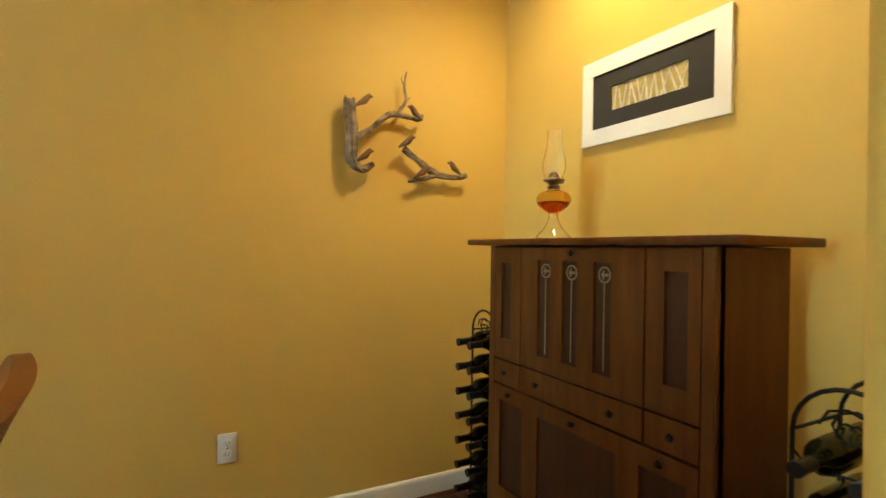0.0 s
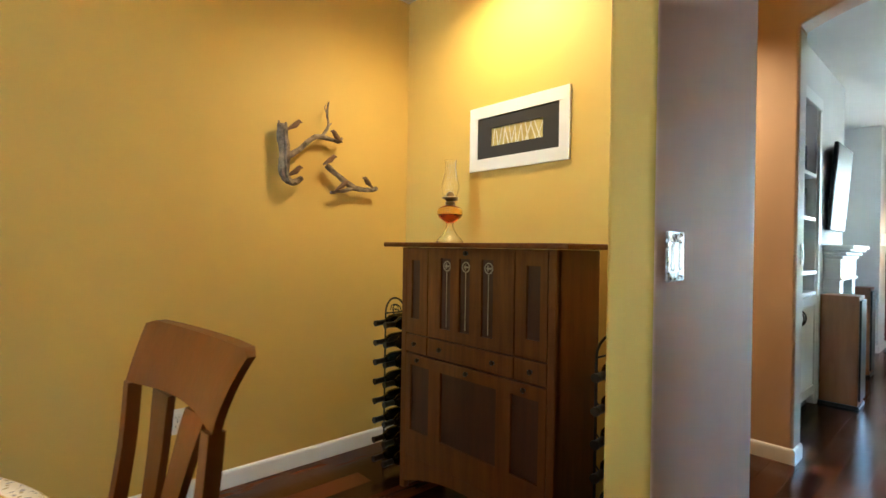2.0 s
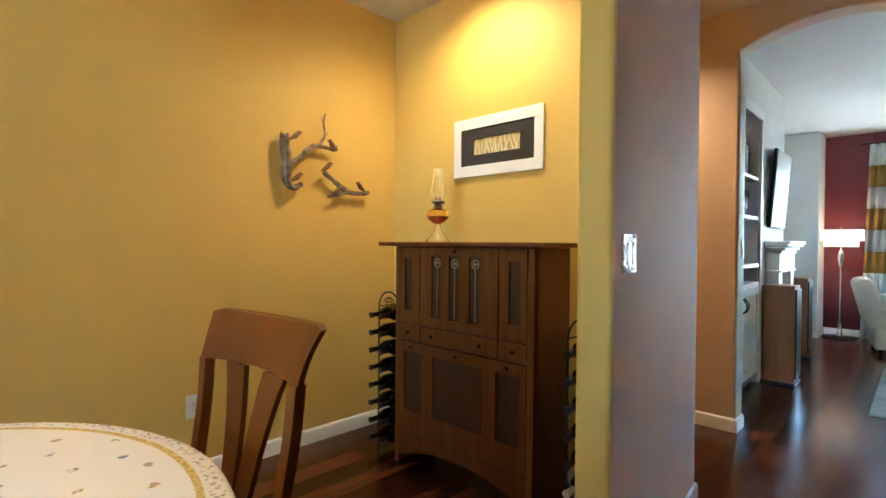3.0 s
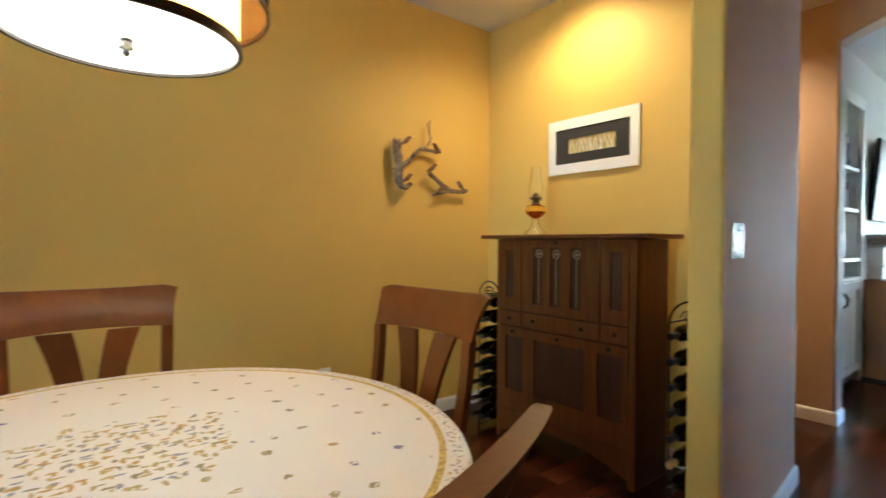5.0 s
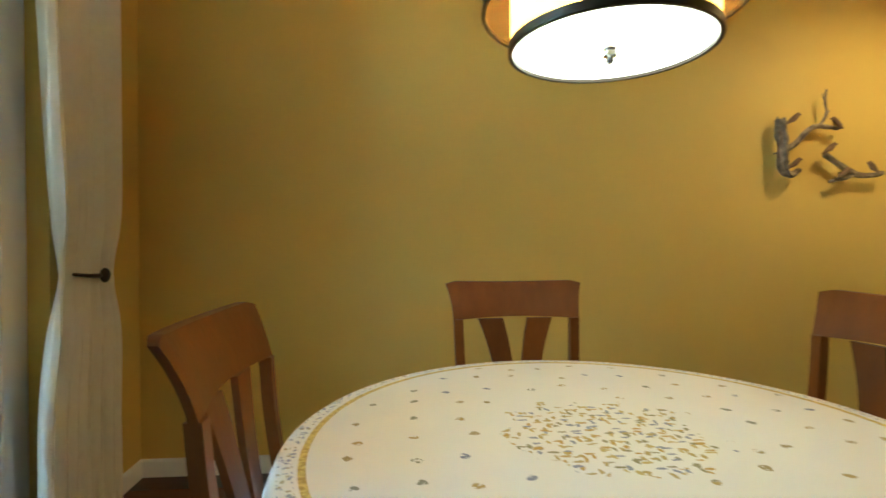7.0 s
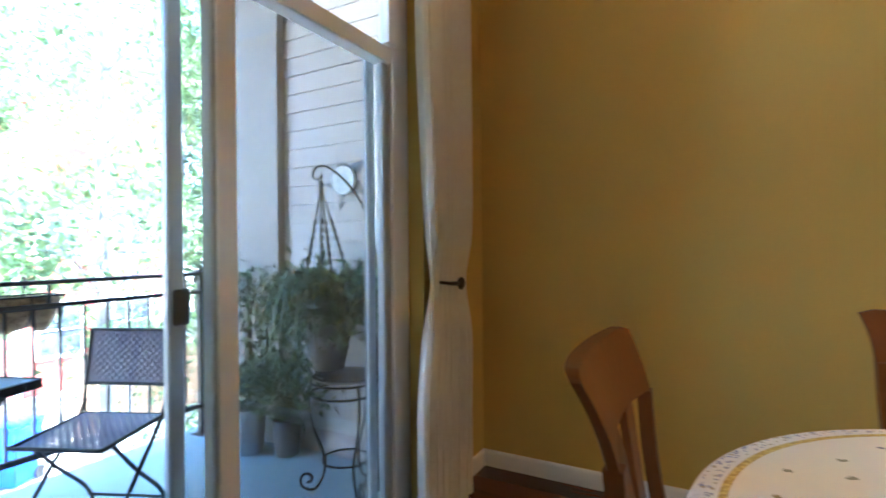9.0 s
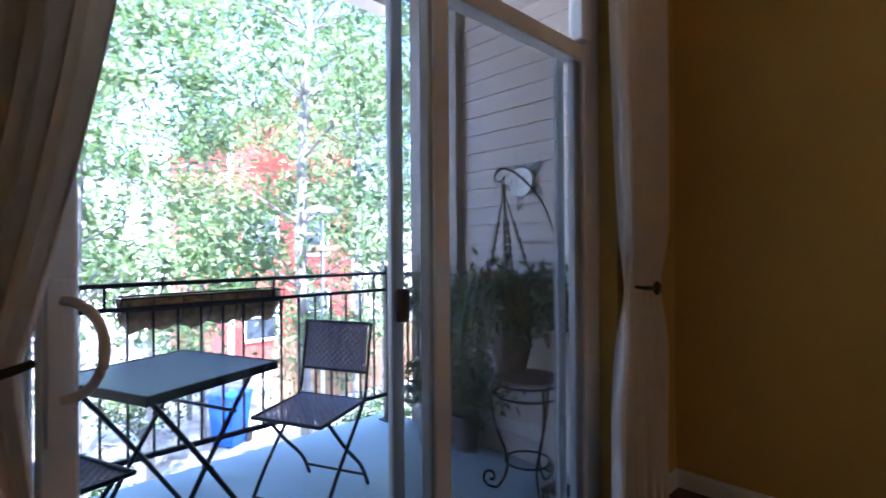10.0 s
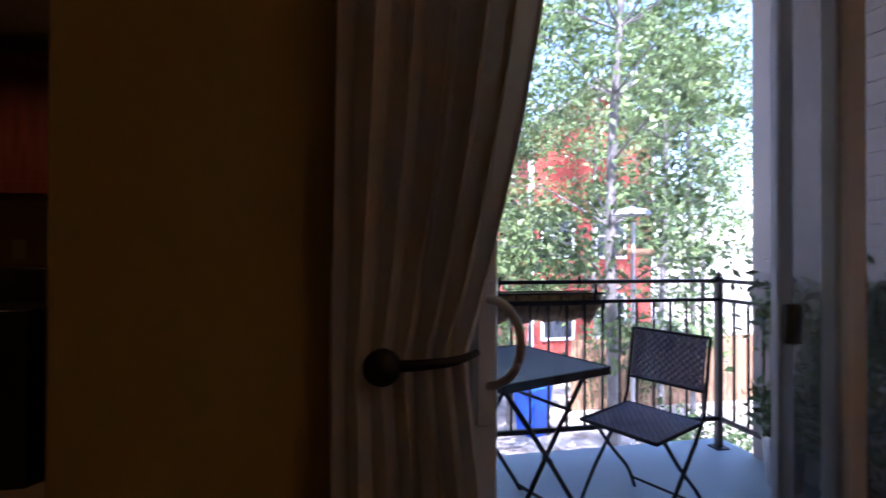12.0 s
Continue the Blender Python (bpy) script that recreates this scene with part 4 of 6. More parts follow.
def oil_lamp():
    o = thing("oil_lamp", pose(0.93, 1.66, 1.206), "glass oil lamp with an amber font on the desk", "oil lamp")
    part("foot", lathe(bmesh.new(), [(0.055, 0.0), (0.058, 0.0), (0.060, 0.006), (0.052, 0.018), (0.034, 0.036), (0.020, 0.060), (0.014, 0.080), (0.017, 0.088), (0.014, 0.088), (0.011, 0.080), (0.017, 0.060), (0.031, 0.036), (0.049, 0.018), (0.057, 0.006), (0.055, 0.0)], 32), GLASS, o, "clear glass foot")
    f = part("font", lathe(bmesh.new(), [(0.0, 0.088), (0.016, 0.089), (0.030, 0.098), (0.048, 0.112), (0.056, 0.128), (0.056, 0.142), (0.048, 0.154), (0.030, 0.162), (0.020, 0.166), (0.0, 0.166)], 32), AMBER, o, "amber glass font")
    part("oil", lathe(bmesh.new(), [(0.0, 0.092), (0.014, 0.093), (0.028, 0.101), (0.045, 0.114), (0.051, 0.126), (0.0, 0.126)], 28), OIL, f, "dark amber lamp oil")
    b = part("burner", lathe(bmesh.new(), [(0.0, 0.166), (0.020, 0.167), (0.022, 0.178), (0.016, 0.182), (0.024, 0.190), (0.036, 0.196), (0.036, 0.200), (0.022, 0.204), (0.014, 0.220), (0.006, 0.226), (0, 0.226)], 24), BRASS, o, "dull brass burner")
    part("wick_knob", rod(bmesh.new(), (0, -0.018, 0.186), (0, -0.046, 0.186), 0.003), BRASS, b)
    ch = part("chimney", lathe(bmesh.new(), [(0.026, 0.200), (0.033, 0.215), (0.039, 0.238), (0.038, 0.258), (0.029, 0.290), (0.024, 0.325), (0.024, 0.352), (0.027, 0.362), (0.0255, 0.362), (0.0225, 0.352), (0.0225, 0.325), (0.0275, 0.290), (0.0365, 0.258), (0.0375, 0.238), (0.0315, 0.215), (0.0245, 0.200)], 32), GLASS, o, "clear glass chimney")
    o.scale = (1.15, 1.15, 1.15)
    return o


oil_lamp()

TRUNK = [(0.298, 2.265, 1.792), (0.302, 2.265, 1.732), (0.311, 2.265, 1.674), (0.313, 2.265, 1.616), (0.313, 2.265, 1.557), (0.326, 2.265, 1.514), (0.365, 2.265, 1.499), (0.415, 2.265, 1.528)]
TRUNK2 = [(0.285, 2.25, 1.779), (0.294, 2.25, 1.702), (0.298, 2.25, 1.614), (0.304, 2.25, 1.536), (0.332, 2.25, 1.501)]
BRANCH = [(0.341, 2.265, 1.634), (0.407, 2.265, 1.685), (0.488, 2.265, 1.755), (0.58, 2.265, 1.756), (0.629, 2.265, 1.75), (0.651, 2.265, 1.774)]
TWIG = [(0.521, 2.265, 1.76), (0.564, 2.265, 1.825), (0.556, 2.265, 1.892), (0.566, 2.265, 1.958)]
TWIG2 = [(0.556, 2.265, 1.892), (0.542, 2.265, 1.921), (0.547, 2.265, 1.938)]
TWIG3 = [(0.564, 2.265, 1.825), (0.585, 2.265, 1.846)]
LOWA = [(0.556, 2.265, 1.611), (0.617, 2.265, 1.572), (0.672, 2.265, 1.536), (0.735, 2.265, 1.508), (0.819, 2.265, 1.501), (0.885, 2.265, 1.516)]
LOWB = [(0.583, 2.265, 1.467), (0.641, 2.265, 1.478), (0.691, 2.265, 1.493), (0.735, 2.265, 1.511)]
BIRDS = [((0.36, 2.245, 1.79), 1), ((0.602, 2.245, 1.773), -1), ((0.368, 2.245, 1.555), 1), ((0.564, 2.245, 1.638), 1), ((0.808, 2.245, 1.541), -1), ((0.643, 2.245, 1.508), 1)]
# driftwood sculptures on the twig wall
def bird(bm, at, s):
    """A small carved perching shape: body, head, beak and tail in one solid."""
    x, y, z = at
    pts = [(x - s * 0.040, y, z - 0.028), (x - s * 0.022, y, z - 0.014), (x, y - 0.004, z), (x + s * 0.014, y - 0.006, z + 0.016), (x + s * 0.022, y - 0.007, z + 0.024), (x + s * 0.040, y - 0.007, z + 0.022)]
    tube(bm, pts, [0.004, 0.009, 0.015, 0.013, 0.011, 0.002], 9)


def driftwood():
    t = thing("driftwood_sculpture", pose(0.014, 0, 0.008), "grey driftwood branch with carved birds on the wall", "wall sculpture")
    bm = bmesh.new()
    p = curve_pts(TRUNK, 5)
    tube(bm, p, [0.022 - 0.009 * (i / len(p)) ** 2 for i in range(len(p))], 10, 0.45)
    part("trunk", bm, DRIFT, t)
    for dx, dy, dz, r in ((0, 0, 0, 0.013), (0.018, -0.012, -0.01, 0.010)):
        p = curve_pts([(a + dx, b + dy, c + dz) for a, b, c in TRUNK2], 5)
        part("side_trunk", tube(bmesh.new(), p, [r] * len(p), 8, 0.5), DRIFT, t)
    for k in range(8):
        p = curve_pts([(a + 0.021 * math.sin(k * 1.9 + j * 0.7), b - 0.010 - 0.012 * math.cos(k * 1.3 + j * 0.5), c + 0.012 * math.sin(k * 2.3) * (j == 0)) for j, (a, b, c) in enumerate(TRUNK[:-1])], 6)
        part("fibre_strand", tube(bmesh.new(), p, [0.0075 * (1 - 0.45 * abs(2 * i / len(p) - 1)) for i in range(len(p))], 7, 0.9), DRIFT, t)
    bm = bmesh.new()
    p = curve_pts(BRANCH, 5)
    tube(bm, p, [0.016 - 0.008 * i / len(p) for i in range(len(p))], 8, 0.4)
    part("branch", bm, DRIFT, t)
    bm = bmesh.new()
    for q, r in ((TWIG, 0.009), (TWIG2, 0.004), (TWIG3, 0.005)):
        p = curve_pts(q, 5)
        tube(bm, p, [r * (1 - 0.5 * i / len(p)) for i in range(len(p))], 7, 0.4)
    part("twig", bm, DRIFT, t)
    for k in (0, 1, 2):
        part("carved_bird", bird_mesh(BIRDS[k]), CARVED, t, "small carved wooden bird")
    u = thing("driftwood_sculpture", pose(0.016, 0, 0.008), "small forked driftwood piece with carved birds", "wall sculpture")
    bm = bmesh.new()
    p = curve_pts(LOWA, 5)
    tube(bm, p, [0.015] * len(p), 8, 0.45)
    part("branch", bm, DRIFT, u)
    bm = bmesh.new()
    p = curve_pts(LOWB, 5)
    tube(bm, p, [0.008 + 0.005 * i / len(p) for i in range(len(p))], 8, 0.4)
    part("fork", bm, DRIFT, u)
    for k in (3, 4, 5):
        part("carved_bird", bird_mesh(BIRDS[k]), CARVED, u, "small carved wooden bird")
    for o, hx, hz in ((t, 0.31, 1.62), (u, 0.68, 1.52)):
        part("hanger", rod(bmesh.new(), (hx, WY, hz), (hx, WY - 0.05, hz), 0.004), IRON, o)


def bird_mesh(spec):
    bm = bmesh.new()
    bird(bm, *spec)
    return bm


driftwood()


def outlet():
    o = thing("wall_outlet", pose(-0.140, WY, 0.372), "white duplex outlet on the yellow wall", "outlet")
    part("cover_plate", boxed(-0.036, -0.006, -0.058, 0.036, 0, 0.058, bevel=0.003, seg=2), PLATE, o)
    for s in (-1, 1):
        r = part("socket", boxed(-0.017, -0.009, s * 0.020 - 0.0135, 0.017, -0.004, s * 0.020 + 0.0135, bevel=0.005, seg=2), PLATE, o)
        for k in (-1, 1):
            part("slot", boxed(k * 0.0065 - 0.0012, -0.0096, s * 0.020 - 0.003, k * 0.0065 + 0.0012, -0.0085, s * 0.020 + 0.006), SLOT, r)
        part("ground_hole", rod(bmesh.new(), (0, -0.0085, s * 0.020 - 0.008), (0, -0.0096, s * 0.020 - 0.008), 0.0022), SLOT, r)
    part("screw", rod(bmesh.new(), (0, -0.005, 0), (0, -0.0075, 0), 0.003), STEEL, o)


outlet()


def switch_plate():
    ang = math.degrees(math.atan2(0.117, 1.133))
    o = thing("light_switch", pose(0.443, 0.350, 1.172, 0, 0, ang), "embossed cast metal double switch plate on the beige wall", "switch")
    bm = bmesh.new()
    w, h = 0.060, 0.060
    for y0, y1, z0, z1 in ((-w, -0.040, -h, h), (-0.018, 0.006 + 0.012, -h, h), (0.040, w, -h, h), (-0.040, -0.018, 0.033, h), (-0.040, -0.018, -h, -0.033), (0.018, 0.040, 0.033, h), (0.018, 0.040, -h, -0.033)):
        box(bm, y0, -0.008, z0, y1, 0, z1, bevel=0.0015)
    rnd = random.Random(8)
    plate = part("plate", bm, PEWTER, o, "bright embossed pewter plate")
    bm = bmesh.new()
    for k in range(22):
        a, b = rnd.uniform(-0.05, 0.05), rnd.choice((-1, 1)) * rnd.uniform(0.036, 0.056)
        rod(bm, (a, -0.007, b), (a + rnd.uniform(-0.02, 0.02), -0.010, max(-0.058, min(0.058, b + rnd.uniform(-0.015, 0.015)))), 0.0022, None, 6)
    part("embossing", bm, PEWTER, plate, "raised leafy relief", kind="stuff")
    for y in (-0.029, 0.029):
        part("rocker", boxed(y - 0.0105, -0.0095, -0.032, y + 0.0105, -0.001, 0.032, bevel=0.002), PLATE, o, "white rocker switch")


switch_plate()


def jamb_switch():
    o = thing("light_switch", pose(2.655, 0.552, 1.175), "plain white light switch on the arch's jamb", "switch")
    part("plate", boxed(-0.030, -0.006, -0.058, 0.030, 0, 0.058, bevel=0.003, seg=2), PLATE, o)
    part("rocker", boxed(-0.013, -0.010, -0.030, 0.013, -0.004, 0.030, bevel=0.002), PLATE, o)


jamb_switch()


def wine_bottle_mesh(foil):
    bm = lathe(bmesh.new(), [(0, 0), (0.034, 0), (0.037, 0.006), (0.037, 0.18), (0.034, 0.20), (0.020, 0.225), (0.0145, 0.24), (0.014, 0.285), (0.016, 0.288), (0.016, 0.30), (0, 0.30)], 16)
    me = mesh_from("wine_bottle", bm, [BOTTLE, foil])
    for f in me.polygons:
        f.material_index = 1 if f.center.z > 0.243 else 0
    return me


BOTTLE_DARK, BOTTLE_WHITE = wine_bottle_mesh(BLACK), wine_bottle_mesh(FOIL)


def wine_rack(x, y, w, rows, top, white=()):
    r = thing("wine_rack", pose(x, y, 0), "black wrought iron arched wine rack full of bottles", "wine rack", "wine racks beside the desk")
    for xx in (0.0, 0.20):
        pts = [(xx, -w, 0.0), (xx, -w, top - w)] + [(xx, -w * math.cos(math.pi * k / 12), top - w + w * math.sin(math.pi * k / 12)) for k in range(1, 12)] + [(xx, w, top - w), (xx, w, 0.0)]
        part("arch", tube(bmesh.new(), pts, 0.005, 7), IRON, r)
        for s in (-1, 1):
            sc = [(xx, s * 0.004 + s * w * 0.5 * (1 - k / 14) * math.cos(k * 0.75), top - w * 0.75 + w * 0.45 * (1 - k / 14) * math.sin(k * 0.75)) for k in range(13)]
            part("scroll", tube(bmesh.new(), sc, 0.003, 6), IRON, r)
    for k in range(rows):
        z = 0.07 + k * (top - w - 0.08) / (rows - 0.6)
        for xx in (0.0, 0.20):
            part("cradle", tube(bmesh.new(), [(xx, -w, z + 0.015)] + [(xx, -w + 2 * w * j / 8, z - 0.020 + 0.012 * abs(math.cos(j * math.pi / 4))) for j in range(1, 8)] + [(xx, w, z + 0.015)], 0.003, 6), IRON, r)
    for s in (-1, 1):
        part("side_bar", rod(bmesh.new(), (0.0, s * w, 0.02), (0.20, s * w, 0.02), 0.004), IRON, r)
        part("side_bar", rod(bmesh.new(), (0.0, s * w, top - w), (0.20, s * w, top - w), 0.004), IRON, r)
    for k in range(rows):
        z = 0.07 + k * (top - w - 0.08) / (rows - 0.6)
        for j, yy in enumerate((-w * 0.48, w * 0.48)):
            ob = new("wine_bottle", BOTTLE_WHITE if (k, j) in white else BOTTLE_DARK)
            tagged(ob, "dark wine bottle with pale foil lying in the rack" if (k, j) in white else "dark wine bottle lying in the iron rack", "bottle", "bottles in the wine racks")
            ob.matrix_world = pose(x + 0.20, y + yy, z + 0.026 - 0.006, 0, -92, 0)


wine_rack(0.80, 1.925, 0.09, 8, 0.915)
wine_rack(0.82, 0.665, 0.105, 7, 0.905, {(5, 0), (1, 1), (0, 0)})


def drape(name, label, y_fix, edge, z_tie, seed, flip, tie_w):
    """A pleated curtain gathered by a holdback: one edge hangs straight, the other swings to the tie."""
    bm = bmesh.new()
    rows = []
    n = 90
    for j in range(61):
        z = 0.012 + (2.66 - 0.012) * j / 60
        e = edge(z)
        near = math.exp(-((z - z_tie) / 0.16) ** 2)
        row = []
        for i in range(n + 1):
            u = i / n
            yy = y_fix + (e - y_fix) * u
            ph = u * 2 * math.pi * 6.5 + 0.5 * math.sin(z * 1.3 + seed) + 0.8 * math.sin(u * 5 + seed)
            amp = 0.042 * (1 - 0.55 * near) * (0.75 + 0.25 * math.sin(u * 9 + seed))
            xx = -2.902 + amp * math.sin(ph) + 0.008 * math.sin(3 * ph + z * 2) * (1 - near) - 0.012 * near
            row.append((xx, yy + 0.01 * math.cos(ph) * (1 - near), z))
        rows.append(row)
    strip(bm, rows)
    ob = solid(name, bm, CURTAIN, label, "curtain")
    sol = ob.modifiers.new("cloth", 'SOLIDIFY')
    sol.thickness = 0.0018
    return ob


def swing(top, tie, low, zt):
    def f(z):
        if z > zt:
            u = (z - zt) / (2.66 - zt)
            return tie + (top - tie) * (1 - (1 - u) ** 2.2)
        u = (zt - z) / zt
        return tie + (low - tie) * (1 - (1 - min(1, u * 1.5)) ** 2)
    return f


drape("curtain", "ivory curtain tied back by a dark metal holdback", 1.985, swing(1.57, 1.668, 1.55, 1.02), 1.02, 0.4, 1, 0.2)
drape("curtain", "ivory curtain gathered by a metal holdback beside the door", -0.425, swing(0.013, -0.20, -0.155, 1.02), 1.02, 1.9, -1, 0.25)


def holdback(y, s):
    h = thing("curtain_holdback", pose(WX, y, 1.022), "dark bronze curtain holdback with a round knob", "holdback", "curtain holdbacks")
    part("wall_plate", rod(bmesh.new(), (0, 0, 0), (0.008, 0, 0), 0.024, None, 20), BRONZE, h)
    part("post", rod(bmesh.new(), (0.006, 0, 0), (0.085, 0, 0), 0.007, None, 12), BRONZE, h)
    bm = lathe(bmesh.new(), [(0, -0.012), (0.018, -0.012), (0.027, -0.006), (0.030, 0.0), (0.027, 0.006), (0.018, 0.012), (0.0, 0.014)], 24)
    part("knob", bm, BRONZE, h).matrix_local = pose(0.095, 0, 0, 0, 90, 0)
    pts = curve_pts([(0.088, s * 0.015, 0), (0.094, s * 0.05, 0.001), (0.096, s * 0.10, 0.004), (0.090, s * 0.13, 0.008), (0.072, s * 0.158, 0.013)], 5)
    part("arm", tube(bmesh.new(), pts, [0.010 - 0.004 * i / len(pts) for i in range(len(pts))], 10), BRONZE, h)


holdback(1.872, -1)
holdback(-0.345, 1)


def downlight(x, y, z=CEIL_Z):
    d = thing("recessed_downlight", pose(x, y, z), "white recessed ceiling downlight", "downlight", "recessed downlights")
    part("trim_ring", lathe(bmesh.new(), [(0.055, -0.001), (0.085, -0.001), (0.085, -0.006), (0.070, -0.010), (0.055, -0.004), (0.055, -0.001)], 32), WHITE, d)


downlight(0.80, 1.42)
downlight(6.0, -0.15)
downlight(2.02, 1.15)
# invented fitting, goes with the added kitchen spot
downlight(-4.6, -2.2, 2.45)


# living room seen through the arch
def bookcase():
    b = thing("builtin_bookcase", pose(2.90, LY, 0), "white built-in bookcase with cupboard doors below", "bookcase")
    W = 1.12
    part("side_panel", boxed(0.001, 0.002, 0.08, 0.022, 0.33, 2.35, bevel=0.002), WHITE, b)
    part("side_panel", boxed(W - 0.022, 0.002, 0.08, W - 0.001, 0.33, 2.35, bevel=0.002), WHITE, b)
    # back is tan, darker than the white case round it
    part("back_panel", boxed(0.022, 0.318, 0.08, W - 0.022, 0.33, 2.35), TAN, b, "tan back behind the shelves")
    part("plinth", boxed(0.02, 0.04, 0.0, W - 0.02, 0.32, 0.08), BLACK, b, "dark recessed plinth")
    for z in (0.86, 1.02, 1.43, 1.77):
        part("shelf", boxed(0.022, -0.012 if z < 1.1 else 0.0, z, W - 0.022, 0.318, z + 0.03, bevel=0.003), WHITE, b)
    bm = bmesh.new()
    box(bm, -0.06, -0.022, 2.30, W + 0.06, -0.001, 2.39, bevel=0.003)
    part("head_casing", bm, WHITE, b)
    for xx in (-0.06, W - 0.005):
        part("casing", boxed(xx, -0.018, 0.0, xx + 0.065, -0.001, 2.30, bevel=0.003), WHITE, b)
    for k in range(2):
        x0 = 0.024 + k * (W / 2 - 0.024)
        bm = bmesh.new()
        x1 = x0 + W / 2 - 0.026
        box(bm, x0, -0.018, 0.10, x0 + 0.06, 0.002, 0.855, bevel=0.002)
        box(bm, x1 - 0.06, -0.018, 0.10, x1, 0.002, 0.855, bevel=0.002)
        box(bm, x0 + 0.06, -0.018, 0.10, x1 - 0.06, 0.002, 0.17, bevel=0.002)
        box(bm, x0 + 0.06, -0.018, 0.785, x1 - 0.06, 0.002, 0.855, bevel=0.002)
        box(bm, x0 + 0.06, -0.009, 0.17, x1 - 0.06, 0.0, 0.785)
        door = part("cupboard_door", bm, WHITE, b)
        hx = x1 - 0.03 if k == 0 else x0 + 0.03
        part("handle", tube(bmesh.new(), curve_pts([(hx, -0.018, 0.66), (hx, -0.045, 0.69), (hx, -0.048, 0.74), (hx, -0.018, 0.78)], 4), 0.005, 8), BRONZE, door, "dark bronze pull")
    rnd = random.Random(11)
    tones = [(0.25, 0.23, 0.20), (0.40, 0.38, 0.35), (0.06, 0.05, 0.08), (0.12, 0.06, 0.05), (0.05, 0.07, 0.12), (0.45, 0.42, 0.36)]
    mats = [plain("book_cover", t, 0.6) for t in tones]
    for z, hmax in ((1.80, 0.34), (1.46, 0.24)):
        x = 0.04
        while x < W - 0.10:
            w, h = rnd.uniform(0.02, 0.045), rnd.uniform(0.6, 0.98) * hmax
            if rnd.random() < 0.85:
                bk = boxed(0, 0, 0, w - 0.002, rnd.uniform(0.15, 0.21), h, bevel=0.002)
                ob = solid("book", bk, rnd.choice(mats), "hardback book standing on a white shelf", "book")
                tagged(ob, group="books on the shelves")
                ob.matrix_world = pose(2.90 + x, LY + 0.05, z)
            x += w
    r = thing("radio", pose(3.06, LY + 0.03, 0.89), "small dark table radio on the shelf", "radio")
    part("case", boxed(0, 0, 0, 0.34, 0.16, 0.115, bevel=0.006), BLACK, r)
    part("front_panel", boxed(0.02, -0.004, 0.015, 0.32, 0.001, 0.10, bevel=0.001), GREY_ALU, r, "silver front")
    part("dial", rod(bmesh.new(), (0.06, -0.012, 0.055), (0.06, -0.002, 0.055), 0.02, None, 16), BLACK, r)


bookcase()


def fireplace():
    f = thing("fireplace_mantel", pose(4.24, LY, 0), "white moulded fireplace mantel", "fireplace")
    part("mantel_shelf", boxed(0, -0.20, 1.222, 0.80, -0.001, 1.252, bevel=0.006, seg=2), WHITE, f)
    for k, (p, z) in enumerate(((0.18, 1.198), (0.155, 1.168), (0.13, 1.138))):
        part("moulding", boxed(0.012 + 0.014 * k, -p, z, 0.788 - 0.014 * k, -0.001, z + 0.026, bevel=0.007, seg=2), WHITE, f)
    part("frieze", boxed(0.05, -0.115, 0.985, 0.75, -0.001, 1.138, bevel=0.003), WHITE, f)
    part("frieze_bead", boxed(0.04, -0.128, 0.962, 0.76, -0.001, 0.985, bevel=0.005), WHITE, f)
    for x in (0.05, 0.61):
        part("pilaster", boxed(x, -0.11, 0.0, x + 0.14, -0.001, 0.962, bevel=0.003), WHITE, f)
    part("firebox", boxed(0.19, -0.012, 0.0, 0.61, -0.001, 0.962), BLACK, f, "black firebox surround")


fireplace()


def television():
    t = thing("television", pose(4.28, LY - 0.04, 1.375, 4, 0, 0), "wall-mounted flat television tilted above the mantel", "television")
    part("casing", boxed(0, 0.0, 0, 0.64, 0.03, 0.72, bevel=0.006), BLACK, t)
    part("screen", boxed(0.012, -0.003, 0.012, 0.628, 0.001, 0.708), TV_GLASS, t, "glossy grey screen")
    part("bracket", boxed(0.17, 0.03, 0.20, 0.47, 0.052, 0.50, bevel=0.004), BLACK, t)


television()


def speaker(x, y, h):
    s = thing("floor_speaker", pose(x, y, 0), "tall walnut-veneered floor speaker", "speaker", "speakers beside the fireplace")
    part("plinth", boxed(0.0, -0.01, 0.0, 0.27, 0.25, 0.025, bevel=0.003), BLACK, s)
    part("cabinet", boxed(0.01, 0.0, 0.025, 0.26, 0.24, h, bevel=0.004), SPEAKER, s)
    part("grille", boxed(0.02, -0.014, 0.06, 0.25, 0.0, h - 0.03, bevel=0.004), BLACK, s, "black cloth grille")


speaker(4.07, 0.478, 0.86)
speaker(5.42, 0.575, 0.86)


